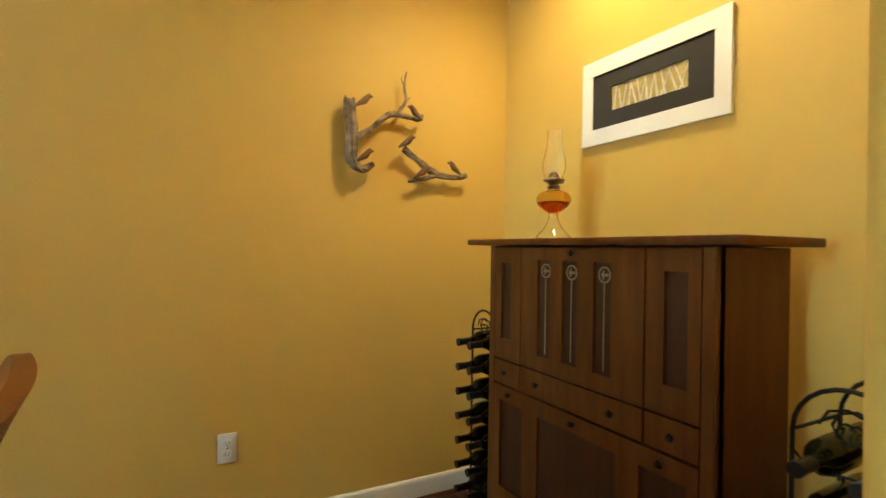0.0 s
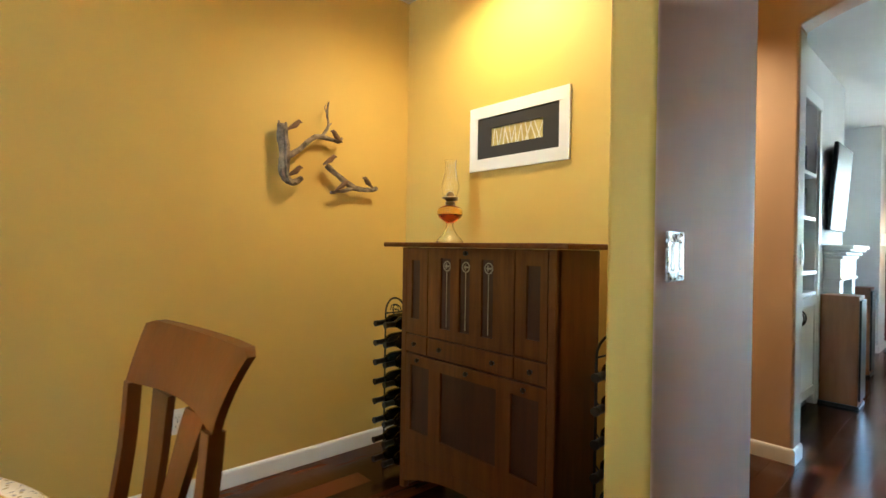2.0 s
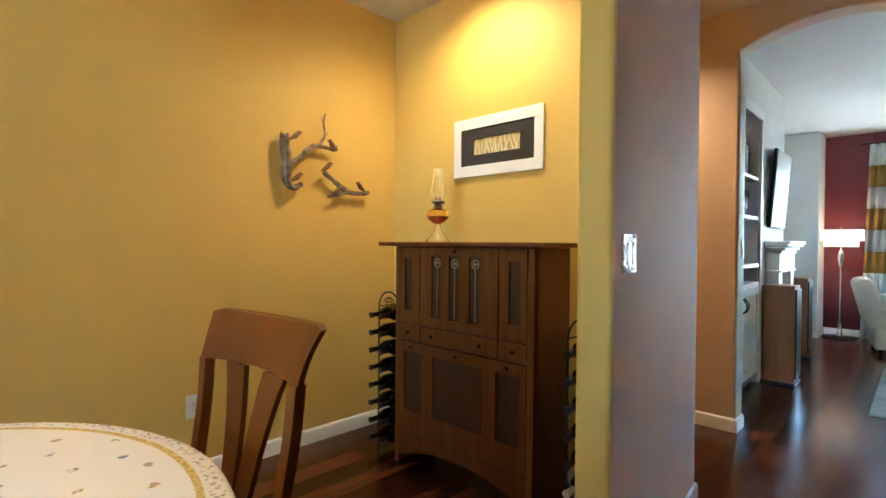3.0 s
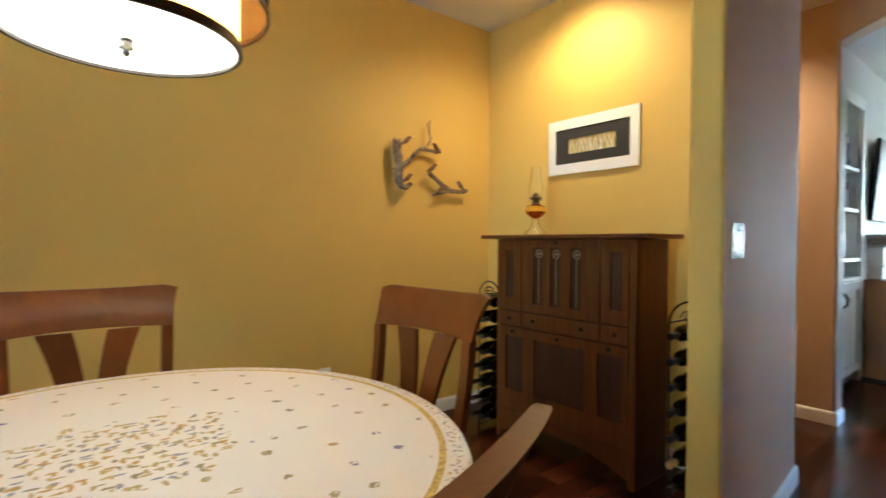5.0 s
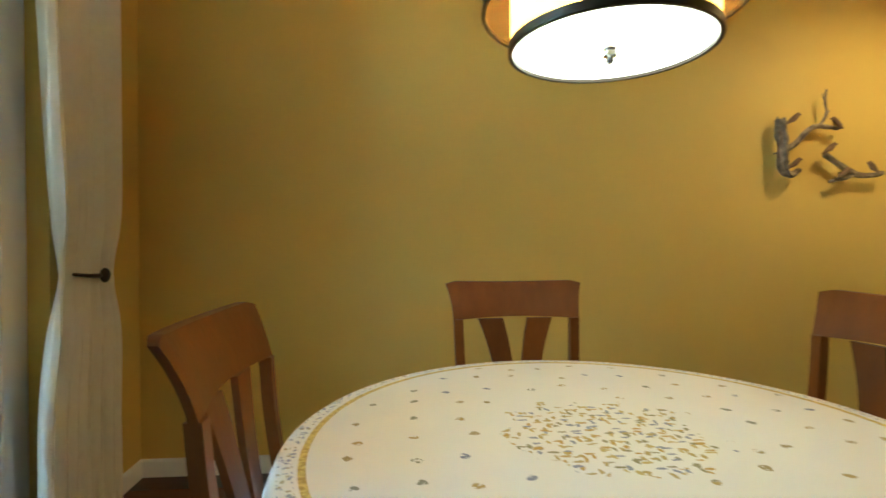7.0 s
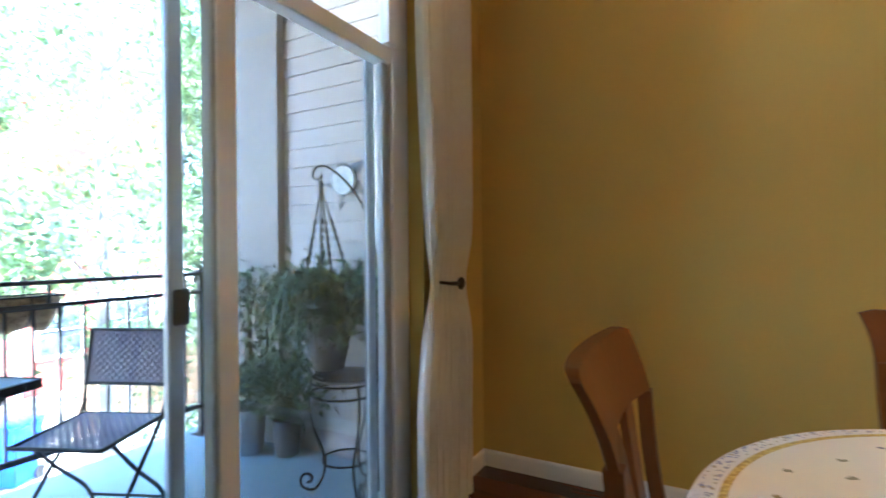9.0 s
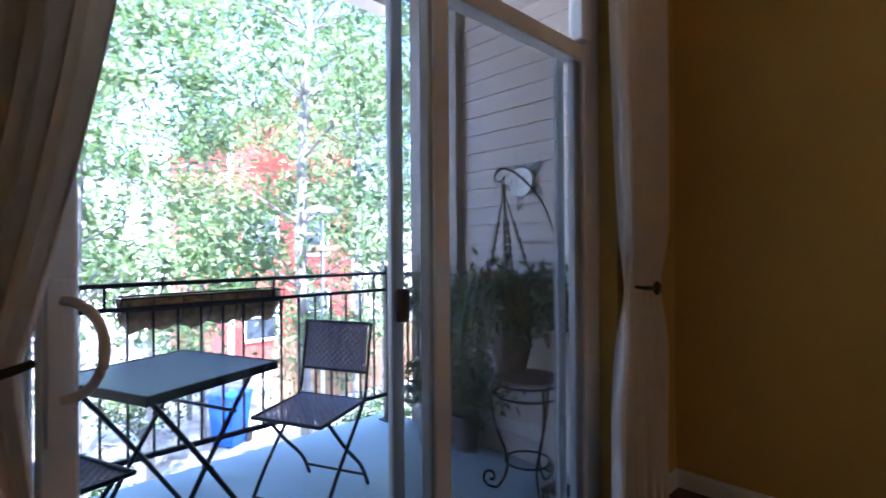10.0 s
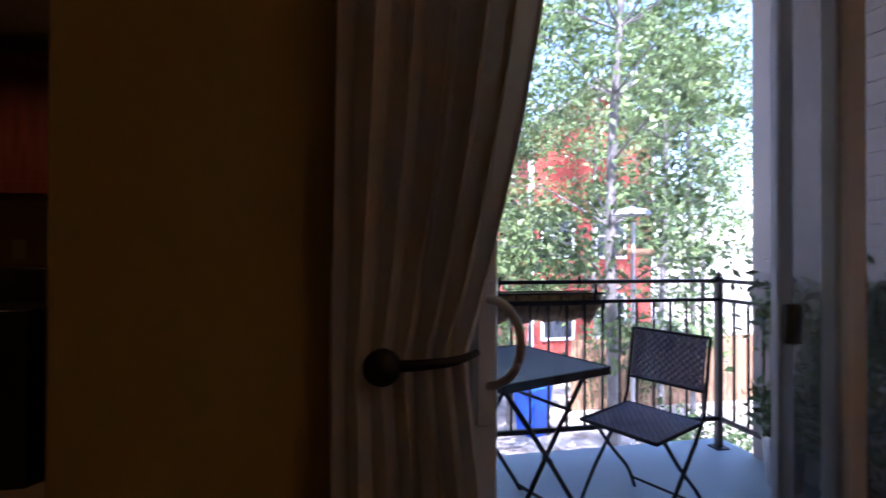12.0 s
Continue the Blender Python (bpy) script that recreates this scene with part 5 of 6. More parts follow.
def floor_lamp():
    l = thing("floor_lamp", pose(7.28, 0.475, 0), "lit floor lamp with a two-tier drum shade", "floor lamp")
    part("base", lathe(bmesh.new(), [(0, 0), (0.19, 0), (0.19, 0.012), (0.17, 0.022), (0.03, 0.03), (0, 0.03)], 32), BRONZE, l)
    part("stem_foot", lathe(bmesh.new(), [(0.035, 0.03), (0.025, 0.12), (0.018, 0.20), (0, 0.20)], 16), STEEL, l)
    part("pole", rod(bmesh.new(), (0, 0, 0.19), (0, 0, 1.28), 0.008), STEEL, l)
    part("glass_drop", lathe(bmesh.new(), [(0.008, 0.93), (0.022, 0.98), (0.034, 1.07), (0.026, 1.13), (0.014, 1.16), (0, 1.16)], 20), STEEL, l)
    part("upper_shade", lathe(bmesh.new(), [(0.235, 1.285), (0.235, 1.43), (0.232, 1.43), (0.232, 1.285), (0.235, 1.285)], 40), LIT_DRUM, l, "glowing ivory upper drum")
    part("lower_shade", lathe(bmesh.new(), [(0.185, 1.205), (0.185, 1.33), (0.182, 1.33), (0.182, 1.205), (0.185, 1.205)], 40), LIT_DRUM, l, "glowing ivory lower drum")
    part("finial", rod(bmesh.new(), (0, 0, 1.28), (0, 0, 1.47), 0.006), STEEL, l)


floor_lamp()


def armchair():
    """Faces -y, the back leaning away from the seat."""
    a = thing("armchair", pose(6.62, -0.17, 0, 0, 0, 8), "cream upholstered rolled-arm armchair", "armchair")
    part("base", boxed(-0.40, -0.42, 0.07, 0.40, 0.30, 0.34, bevel=0.03, seg=3), CREAM_CLOTH, a)
    part("seat_cushion", boxed(-0.28, -0.44, 0.34, 0.28, 0.20, 0.47, bevel=0.04, seg=4), CREAM_CLOTH, a)
    bm = boxed(-0.40, 0.0, 0.0, 0.40, 0.19, 0.58, bevel=0.07, seg=4)
    part("backrest", bm, CREAM_CLOTH, a).matrix_local = pose(0, 0.16, 0.30, -14, 0, 0)
    for s in (-1, 1):
        bm = boxed(s * 0.29, -0.43, 0.28, s * 0.42, 0.22, 0.55, bevel=0.03, seg=3)
        rod(bm, (s * 0.36, -0.44, 0.55), (s * 0.36, 0.24, 0.57), 0.075, None, 20)
        part("arm", bm, CREAM_CLOTH, a)
        for y in (-0.34, 0.24):
            part("leg", rod(bmesh.new(), (s * 0.34, y, 0.0), (s * 0.34, y, 0.08), 0.018, 0.028, 12), BLACK, a, "dark tapered leg")


armchair()
solid("rug", boxed(3.6, -2.2, -0.001, 6.10, -0.04, 0.014, bevel=0.004), RUG, "pale blue-grey patterned rug on the plank floor", "rug")


def living_window():
    w = thing("window_1", pose(7.6, -1.28, 0), "bright living room window behind striped curtains", "window", "", "structure")
    for y in (-0.03, 1.11):
        part("window_stile", boxed(0.02, y, 0.55, 0.09, y + 0.06, 2.25, bevel=0.004), ALU, w)
    for z in (0.55, 2.19):
        part("window_rail", boxed(0.025, -0.03, z, 0.085, 1.17, z + 0.06, bevel=0.004), ALU, w)
    for y in (0.02,):
        p = part("pane", boxed(0.052, y, 0.60, 0.058, y + 1.1, 2.2), PANE, w)
        p.visible_shadow = False
    part("window_sill", boxed(-0.05, -0.06, 0.52, 0.10, 1.2, 0.55, bevel=0.005), WHITE, w)


living_window()
solid("curtain_rod", tube(bmesh.new(), [(7.5, 0.31, 2.56), (7.5, -2.4, 2.56)], 0.012, 10), IRON, "dark iron curtain rod above the window", "curtain rod")


def striped_curtain():
    c = thing("striped_curtain", pose(7.5, 0.045, 0), "white and gold striped curtain panel", "curtain")
    bands = 9
    for k in range(bands):
        z0, z1 = 0.02 + k * 2.53 / bands, 0.02 + (k + 1) * 2.53 / bands
        rows = []
        for z in (z0, (z0 + z1) / 2, z1):
            rows.append([(0.035 * math.sin(i * 0.72), -0.17 + 0.34 * i / 36 + (2.5 - z) * 0.03, z) for i in range(37)])
        ob = part("stripe", strip(bmesh.new(), rows), STRIPE_GOLD if k % 2 else STRIPE_WHITE, c)
        s = ob.modifiers.new("cloth", 'SOLIDIFY')
        s.thickness = 0.002
    d = solid("grey_drape", strip(bmesh.new(), [[(7.515 + 0.03 * math.sin(i * 0.8), -0.15 - 0.16 * i / 20 * (0.4 + 0.6 * min(1, abs(z - 1.15) / 0.9)) - 0.02, z) for i in range(21)] for z in [0.02 + 2.53 * j / 24 for j in range(25)]]), GREY_DRAPE, "dark grey curtain gathered beside the window", "curtain")
    s = d.modifiers.new("cloth", 'SOLIDIFY')
    s.thickness = 0.002


striped_curtain()


# kitchen glimpsed past the slider wall's end
def kitchen():
    c = thing("wall_cabinet", pose(-5.6, -2.20, 1.51), "dark cherry kitchen wall cabinet", "cabinet")
    part("body", boxed(0, -0.69, 0, 0.31, 0.69, 0.80, bevel=0.003), KITCHEN_WOOD, c)
    for k in range(3):
        y = -0.68 + k * 0.455
        bm = bmesh.new()
        for a, b, e, f in ((0, 0.06, 0, 0.78), (0.39, 0.45, 0, 0.78), (0.06, 0.39, 0, 0.07), (0.06, 0.39, 0.71, 0.78)):
            box(bm, 0.312, y + a, 0.01 + e, 0.332, y + b, 0.01 + f, bevel=0.002)
        box(bm, 0.312, y + 0.06, 0.08, 0.322, y + 0.39, 0.72)
        d = part("cabinet_door", bm, KITCHEN_WOOD, c)
        part("knob", lathe(bmesh.new(), [(0, 0.024), (0.012, 0.022), (0.014, 0.014), (0.006, 0.008), (0.006, 0), (0, 0)], 14), STEEL, d, "bright metal knob").matrix_local = pose(0.332, y + (0.05 if k else 0.40), 0.06, 0, 90, 0)
    r = thing("kitchen_range", pose(-5.6, -2.35, 0), "black kitchen range with a raised back", "range")
    part("body", boxed(0.001, -0.38, 0.0, 0.62, 0.38, 0.90, bevel=0.006), BLACK, r)
    part("backguard", boxed(0.001, -0.38, 0.90, 0.10, 0.38, 1.10, bevel=0.006), BLACK, r)
    part("oven_handle", rod(bmesh.new(), (0.66, -0.30, 0.72), (0.66, 0.30, 0.72), 0.012), BLACK, r)
    for s in (-0.28, 0.28):
        part("handle_post", rod(bmesh.new(), (0.61, s, 0.72), (0.66, s, 0.72), 0.009), BLACK, r)
    b = thing("base_cabinet", pose(-5.6, -1.45, 0), "dark cherry base cabinet with a black worktop", "cabinet")
    part("body", boxed(0.001, -0.44, 0.0, 0.58, 0.44, 0.88, bevel=0.003), KITCHEN_WOOD, b)
    part("worktop", boxed(0.001, -0.45, 0.881, 0.62, 0.45, 0.92, bevel=0.006), BLACK, b, "black stone worktop")
    o = thing("wall_outlet", pose(-5.6, -2.35, 1.21), "white outlet on the kitchen backsplash", "outlet")
    part("cover_plate", boxed(0, -0.036, -0.058, 0.006, 0.036, 0.058, bevel=0.002), PLATE, o)


kitchen()

# balcony
def railing():
    r = thing("balcony_railing", pose(-4.86, 0, BZ), "black metal balcony railing with slim balusters", "railing")
    y0, y1 = -0.715, 1.955
    part("top_rail", boxed(-0.022, y0, 1.055, 0.022, y1 + 0.02, 1.078, bevel=0.004), IRON, r)
    part("second_rail", boxed(-0.011, y0, 0.935, 0.011, y1, 0.957, bevel=0.003), IRON, r)
    part("bottom_rail", boxed(-0.013, y0, 0.175, 0.013, y1, 0.203, bevel=0.003), IRON, r)
    for y in (y1, -0.69):
        p = part("post", boxed(-0.020, y - 0.020, 0.0, 0.020, y + 0.020, 1.075, bevel=0.003), IRON, r)
        part("post_cap", lathe(bmesh.new(), [(0.028, 1.078), (0.028, 1.088), (0.014, 1.095), (0.018, 1.112), (0.0, 1.128)], 14, (0, y, 0)), IRON, p)
        part("base_plate", boxed(-0.045, y - 0.045, 0, 0.045, y + 0.045, 0.008), IRON, p)
    b = mesh_from("baluster", boxed(-0.0065, -0.0065, 0.203, 0.0065, 0.0065, 0.935), IRON)
    n = 23
    for k in range(1, n):
        ob = new("baluster", b)
        ob.parent = r
        ob.location = (0, y1 + (y0 - y1) * k / n, 0)
    for y in (y1 - 0.115, y1 - 0.86, y1 - 1.72):
        part("rail_spacer", boxed(-0.008, y - 0.008, 0.957, 0.008, y + 0.008, 1.055), IRON, r)
    # short return towards the siding
    part("top_rail", boxed(0.022, y1 - 0.022, 1.055, 0.46, y1 + 0.022, 1.078, bevel=0.004), IRON, r)
    part("second_rail", boxed(0.011, y1 - 0.011, 0.935, 0.46, y1 + 0.011, 0.957, bevel=0.003), IRON, r)
    part("bottom_rail", boxed(0.013, y1 - 0.013, 0.175, 0.46, y1 + 0.013, 0.203, bevel=0.003), IRON, r)
    part("wall_post", boxed(0.44, y1 - 0.018, 0.0, 0.476, y1 + 0.018, 1.055, bevel=0.003), IRON, r)
    for k in range(1, 4):
        ob = new("baluster", b)
        ob.parent = r
        ob.location = (0.02 + k * 0.108, y1, 0)


railing()


def planter():
    p = thing("rail_planter", pose(-4.965, 0.74, 0.80), "black iron rail planter with a shaggy coconut liner", "planter")
    bm = bmesh.new()
    rows = []
    L = 0.43
    for j in range(61):
        y = -L + 2 * L * j / 60
        f = 1.0 - 0.35 * max(0, abs(y) / L - 0.88) / 0.12
        row = []
        for k in range(13):
            a = math.pi * k / 12
            w = 1 + 0.08 * noise.noise(Vector((y * 9, k * 0.7, 1)))
            sag = 1 + 0.16 * abs(math.sin(y * 21)) * math.sin(a) + 0.10 * noise.noise(Vector((y * 30, k * 0.9, 4)))
            row.append((-0.085 * f * w * math.cos(a), y, 0.15 - 0.155 * f * w * sag * math.sin(a)))
        rows.append(row)
    strip(bm, rows)
    bmesh.ops.holes_fill(bm, edges=[e for e in bm.edges if e.is_boundary and all(abs(abs(v.co.y) - L) < 1e-4 for v in e.verts)])
    ob = part("liner", bm, COCO, p, "brown coconut fibre liner")
    ob.modifiers.new("felt", 'SOLIDIFY').thickness = 0.008
    part("soil", boxed(-0.075, -L + 0.03, 0.10, 0.075, L - 0.03, 0.128), SOIL, p, "dry dark soil")
    for z, hw in ((0.155, 0.092), (0.09, 0.088)):
        part("rim_bar", tube(bmesh.new(), [(-hw, -L, z), (-hw, L, z), (hw, L, z), (hw, -L, z)], 0.005, 6, closed=True), IRON, p)
    for j in range(7):
        y = -L + 2 * L * j / 6
        part("hoop", tube(bmesh.new(), [(-0.092 * math.cos(math.pi * k / 12), y, 0.155 - 0.162 * math.sin(math.pi * k / 12)) for k in range(13)], 0.004, 6), IRON, p)
    for y in (-0.25, 0.25):
        part("hanger", tube(bmesh.new(), [(0.09, y, 0.155), (0.10, y, 0.26), (0.12, y, 0.26), (0.12, y, 0.20)], 0.005, 6), IRON, p)


planter()


def bistro_table():
    t = thing("bistro_table", pose(-4.265, 0.36, BZ, 0, 0, 20.6), "square folding bistro table with a dark mottled top", "table")
    h = 0.305
    part("tabletop", boxed(-h + 0.012, -h + 0.012, 0.722, h - 0.012, h - 0.012, 0.742, bevel=0.003), TABLE_TOP, t)
    bm = bmesh.new()
    for a in (-1, 1):
        box(bm, -h, a * h, 0.708, h, a * (h - 0.012), 0.745, bevel=0.003)
        box(bm, a * h, -h + 0.012, 0.708, a * (h - 0.012), h - 0.012, 0.745, bevel=0.003)
    part("edge_frame", bm, IRON, t)
    for s in (-1, 1):
        x = s * 0.235
        part("leg", tube(bmesh.new(), curve_pts([(x, -0.25, 0.712), (x, -0.02, 0.40), (x, 0.22, 0.05), (x, 0.25, 0.0)], 4), 0.011, 8), IRON, t)
        part("leg", tube(bmesh.new(), curve_pts([(x - s * 0.024, 0.25, 0.712), (x - s * 0.024, 0.02, 0.40), (x - s * 0.024, -0.22, 0.05), (x - s * 0.024, -0.25, 0.0)], 4), 0.011, 8), IRON, t)
        part("pivot", rod(bmesh.new(), (x + s * 0.014, 0, 0.375), (x - s * 0.038, 0, 0.375), 0.008), IRON, t)
    for y in (-0.235, 0.235):
        part("cross_bar", rod(bmesh.new(), (-0.235, y, 0.03), (0.235, y, 0.03), 0.009), IRON, t)
    part("cross_bar", rod(bmesh.new(), (-0.235, 0.13, 0.56), (0.235, 0.13, 0.56), 0.008), IRON, t)


bistro_table()


def woven(bm, w, h, n, m, at, tilt):
    """A woven panel: bands over and under each other."""
    for j in range(m):
        rows = [[], []]
        for i in range(n * 2 + 1):
            x = -w + 2 * w * i / (n * 2)
            d = 0.0035 * math.sin(math.pi * (i / 2 + j))
            for r, e in ((0, 0.03), (1, 0.97)):
                z = -h + 2 * h * (j + e) / m
                rows[r].append((x, d, z))
        strip(bm, rows)
    for i in range(n):
        x0 = -w + 2 * w * (i + 0.2) / n
        box(bm, x0, -0.0008, -h, x0 + 1.2 * w / n, 0.0008, h)
    bmesh.ops.transform(bm, matrix=pose(*at, *tilt), verts=bm.verts)
    return bm


def bistro_chair():
    """Faces -y; the seat's middle over the origin."""
    c = thing("bistro_chair", None, "folding bistro chair with a dark woven resin seat", "chair", "balcony chairs")
    part("backrest", woven(bmesh.new(), 0.192, 0.125, 22, 15, (0, 0.225, 0.715), (-9, 0, 0)), RATTAN, c, "woven dark resin back")
    part("seat", woven(bmesh.new(), 0.192, 0.185, 22, 20, (0, 0.0, 0.444), (-86, 0, 0)), RATTAN, c, "woven dark resin seat")
    for a, b in (((-0.197, -0.19, 0.435), (-0.197, 0.19, 0.452)), ((0.197, -0.19, 0.435), (0.197, 0.19, 0.452)), ((-0.197, -0.19, 0.435), (0.197, -0.19, 0.435)), ((-0.197, 0.19, 0.452), (0.197, 0.19, 0.452))):
        part("seat_rail", rod(bmesh.new(), a, b, 0.009), IRON, c)
    for z, y in ((0.592, 0.205), (0.842, 0.247)):
        part("back_rail", rod(bmesh.new(), (-0.2, y, z), (0.2, y, z), 0.008), IRON, c)
    for s in (-1, 1):
        part("long_leg", tube(bmesh.new(), curve_pts([(s * 0.204, 0.248, 0.848), (s * 0.204, 0.205, 0.59), (s * 0.204, 0.165, 0.45), (s * 0.206, -0.08, 0.17), (s * 0.206, -0.20, 0.0)], 4), 0.0095, 8), IRON, c)
        part("short_leg", tube(bmesh.new(), curve_pts([(s * 0.186, -0.12, 0.432), (s * 0.186, 0.02, 0.27), (s * 0.186, 0.17, 0.12), (s * 0.186, 0.235, 0.0)], 4), 0.0095, 8), IRON, c)
    part("stretcher", rod(bmesh.new(), (-0.204, -0.17, 0.045), (0.204, -0.17, 0.045), 0.007), IRON, c)
    part("stretcher", rod(bmesh.new(), (-0.186, 0.205, 0.06), (0.186, 0.205, 0.06), 0.007), IRON, c)
    return c


bc = bistro_chair()
bc.matrix_world = pose(-4.225, 0.985, BZ, 0, 0, 24)
copy_thing(bc, pose(-4.17, -0.06, BZ, 0, 0, 200))


def leaf_cloud(name, parent, spots, size, material, seed, label="", narrow=0.55, droop=0.0):
    """Many folded leaves, at spots (point, count, spread)."""
    rnd = np.random.default_rng(seed)
    P = []
    for c, n, s in spots:
        P.append(np.array(c) + rnd.normal(0, 1, (n, 3)) * np.array(s))
    P = np.concatenate(P)
    n = len(P)
    d = rnd.normal(0, 1, (n, 3))
    d[:, 2] -= droop
    d /= np.linalg.norm(d, axis=1)[:, None]
    e = np.cross(d, rnd.normal(0, 1, (n, 3)))
    e /= np.linalg.norm(e, axis=1)[:, None]
    nn = np.cross(d, e)
    L = size * rnd.uniform(0.6, 1.25, n)[:, None]
    w = L * narrow
    V = np.stack([P - d * L / 2, P + e * w / 2 + nn * w * 0.15, P + d * L / 2, P - e * w / 2 + nn * w * 0.15], 1).reshape(-1, 3)
    idx = np.arange(n * 4).reshape(-1, 4)
    me = bpy.data.meshes.new(name)
    me.from_pydata(V.tolist(), [], np.concatenate([idx[:, [0, 1, 2]], idx[:, [0, 2, 3]]]).tolist())
    me.materials.append(material)
    ob = new(name, me)
    ob.parent = parent
    return tagged(ob, label)


def hanging_plant():
    h = thing("hanging_plant", pose(-3.57, 1.76, BZ), "trailing spider plant in a pot hung on beaded cords", "plant")
    part("pot", lathe(bmesh.new(), [(0.0, 0.62), (0.075, 0.62), (0.10, 0.72), (0.128, 0.96), (0.136, 0.965), (0.136, 0.995), (0.124, 0.995), (0.12, 0.965), (0.0, 0.965)], 28), TERRA, h, "dark clay pot")
    part("soil", lathe(bmesh.new(), [(0, 0.975), (0.119, 0.975), (0.119, 0.967), (0, 0.967)], 24), SOIL, h)
    for k in range(4):
        a = k * math.pi / 2 + 0.5
        top, low = Vector((-0.03, -0.015, 1.535)), Vector((0.13 * math.cos(a), 0.13 * math.sin(a), 0.995))
        bm = rod(bmesh.new(), top, low, 0.004, None, 6)
        cord = part("cord", bm, IRON, h)
        bm = bmesh.new()
        for j in range(9):
            p = top.lerp(low, 0.30 + 0.075 * j)
            q = top.lerp(low, 0.30 + 0.075 * j + 0.045)
            rod(bm, p, q, 0.011, None, 8)
        part("beads", bm, TERRA, cord, "dark wooden beads", kind="stuff")
    part("ring", rod(bmesh.new(), (-0.03, -0.015, 1.50), (-0.03, -0.015, 1.57), 0.012), IRON, h)
    rnd = random.Random(21)
    bm = bmesh.new()
    for k in range(120):
        a = rnd.uniform(0, 2 * math.pi)
        r = rnd.uniform(0.14, 0.36) * (1.0 + 0.75 * max(0.0, math.cos(a - 3.4)))
        fall = rnd.uniform(0.0, 0.26)
        p0 = Vector((0.10 * math.cos(a), 0.10 * math.sin(a), 0.985))
        p1 = Vector((r * 0.7 * math.cos(a), r * 0.7 * math.sin(a), 1.02 + rnd.uniform(0.0, 0.13)))
        p2 = Vector((r * math.cos(a + 0.1), r * math.sin(a + 0.1), 1.0 - fall * 0.5))
        p3 = Vector((r * 1.06 * math.cos(a + 0.15), r * 1.06 * math.sin(a + 0.15), 0.98 - fall))
        if p3.y > 0.30:
            continue
        pts = curve_pts([p0, p1, p2, p3], 4)
        side = Vector((-math.sin(a), math.cos(a), 0))
        n = len(pts)
        strip(bm, [[p - side * 0.006 * (1 - (i / n) ** 2), p + Vector((0, 0, -0.002)), p + side * 0.006 * (1 - (i / n) ** 2)] for i, p in enumerate(pts)])
    part("long_leaves", bm, FERN, h, "arching green leaves", kind="stuff")
    rnd2 = random.Random(5)
    for k in range(9):
        x = -0.12 - 0.055 * k
        part("runner", tube(bmesh.new(), curve_pts([(-0.08, 0, 0.98), (x * 0.6, -0.04 + 0.02 * (k % 3), 1.08), (x, -0.08 + 0.05 * (k % 4), 0.92), (x * 1.05, -0.08 + 0.05 * (k % 4), 0.50)], 5), 0.003, 5), FERN, h)
    spots = []
    for _ in range(64):
        x = rnd2.uniform(-0.60, 0.30)
        z = rnd2.uniform(0.84, 1.07) if x > -0.06 else rnd2.uniform(0.45, 1.05)
        spots.append(((x, rnd2.uniform(-0.22, 0.2), z), 36, (0.06, 0.05, 0.06)))
    leaf_cloud("small_leaves", h, spots, 0.06, FERN, 3, "small trailing leaves", 0.4, 0.5)


hanging_plant()


def plant_stand():
    s = thing("plant_stand", pose(-3.50, 1.80, BZ), "wrought iron plant stand with scrolled feet", "plant stand")
    for z, r in ((0.50, 0.17), (0.56, 0.17), (0.16, 0.115)):
        part("ring", tube(bmesh.new(), [(r * math.cos(2 * math.pi * k / 28), r * math.sin(2 * math.pi * k / 28), z) for k in range(28)], 0.006, 7, closed=True), IRON, s)
    for k in range(3):
        a = k * 2 * math.pi / 3 - 2.6
        c, q = math.cos(a), math.sin(a)
        prof = [(0.17, 0.56), (0.185, 0.47), (0.165, 0.33), (0.105, 0.17), (0.115, 0.075), (0.155, 0.010), (0.205, 0.012), (0.228, 0.045), (0.215, 0.082), (0.180, 0.082), (0.172, 0.052), (0.195, 0.042)]
        part("leg", tube(bmesh.new(), curve_pts([(r * c, r * q, z) for r, z in prof], 4), 0.007, 8), IRON, s)


plant_stand()
solid("saucer", lathe(bmesh.new(), [(0, 0.527), (0.14, 0.527), (0.165, 0.545), (0.16, 0.548), (0.135, 0.533), (0, 0.533)], 28, (-3.50, 1.80, 0)), TERRA, "dark clay saucer on the plant stand", "saucer")


def shepherd_hook():
    h = thing("plant_hook", pose(-3.395, 1.93, BZ), "black iron plant hook with a scrolled end", "hook")
    pts = [(0, 0, 0), (0, 0, 0.6), (0, 0, 1.13), (-0.007, -0.02, 1.295), (-0.055, -0.04, 1.449), (-0.121, -0.06, 1.553), (-0.207, -0.08, 1.633), (-0.265, -0.10, 1.664), (-0.300, -0.12, 1.652), (-0.305, -0.14, 1.618), (-0.275, -0.155, 1.590), (-0.235, -0.16, 1.588), (-0.228, -0.15, 1.612)]
    part("pole", tube(bmesh.new(), curve_pts(pts, 5), 0.0065, 8), IRON, h)
    part("foot", boxed(-0.07, -0.07, 0, 0.07, 0.07, 0.008), IRON, h)


shepherd_hook()


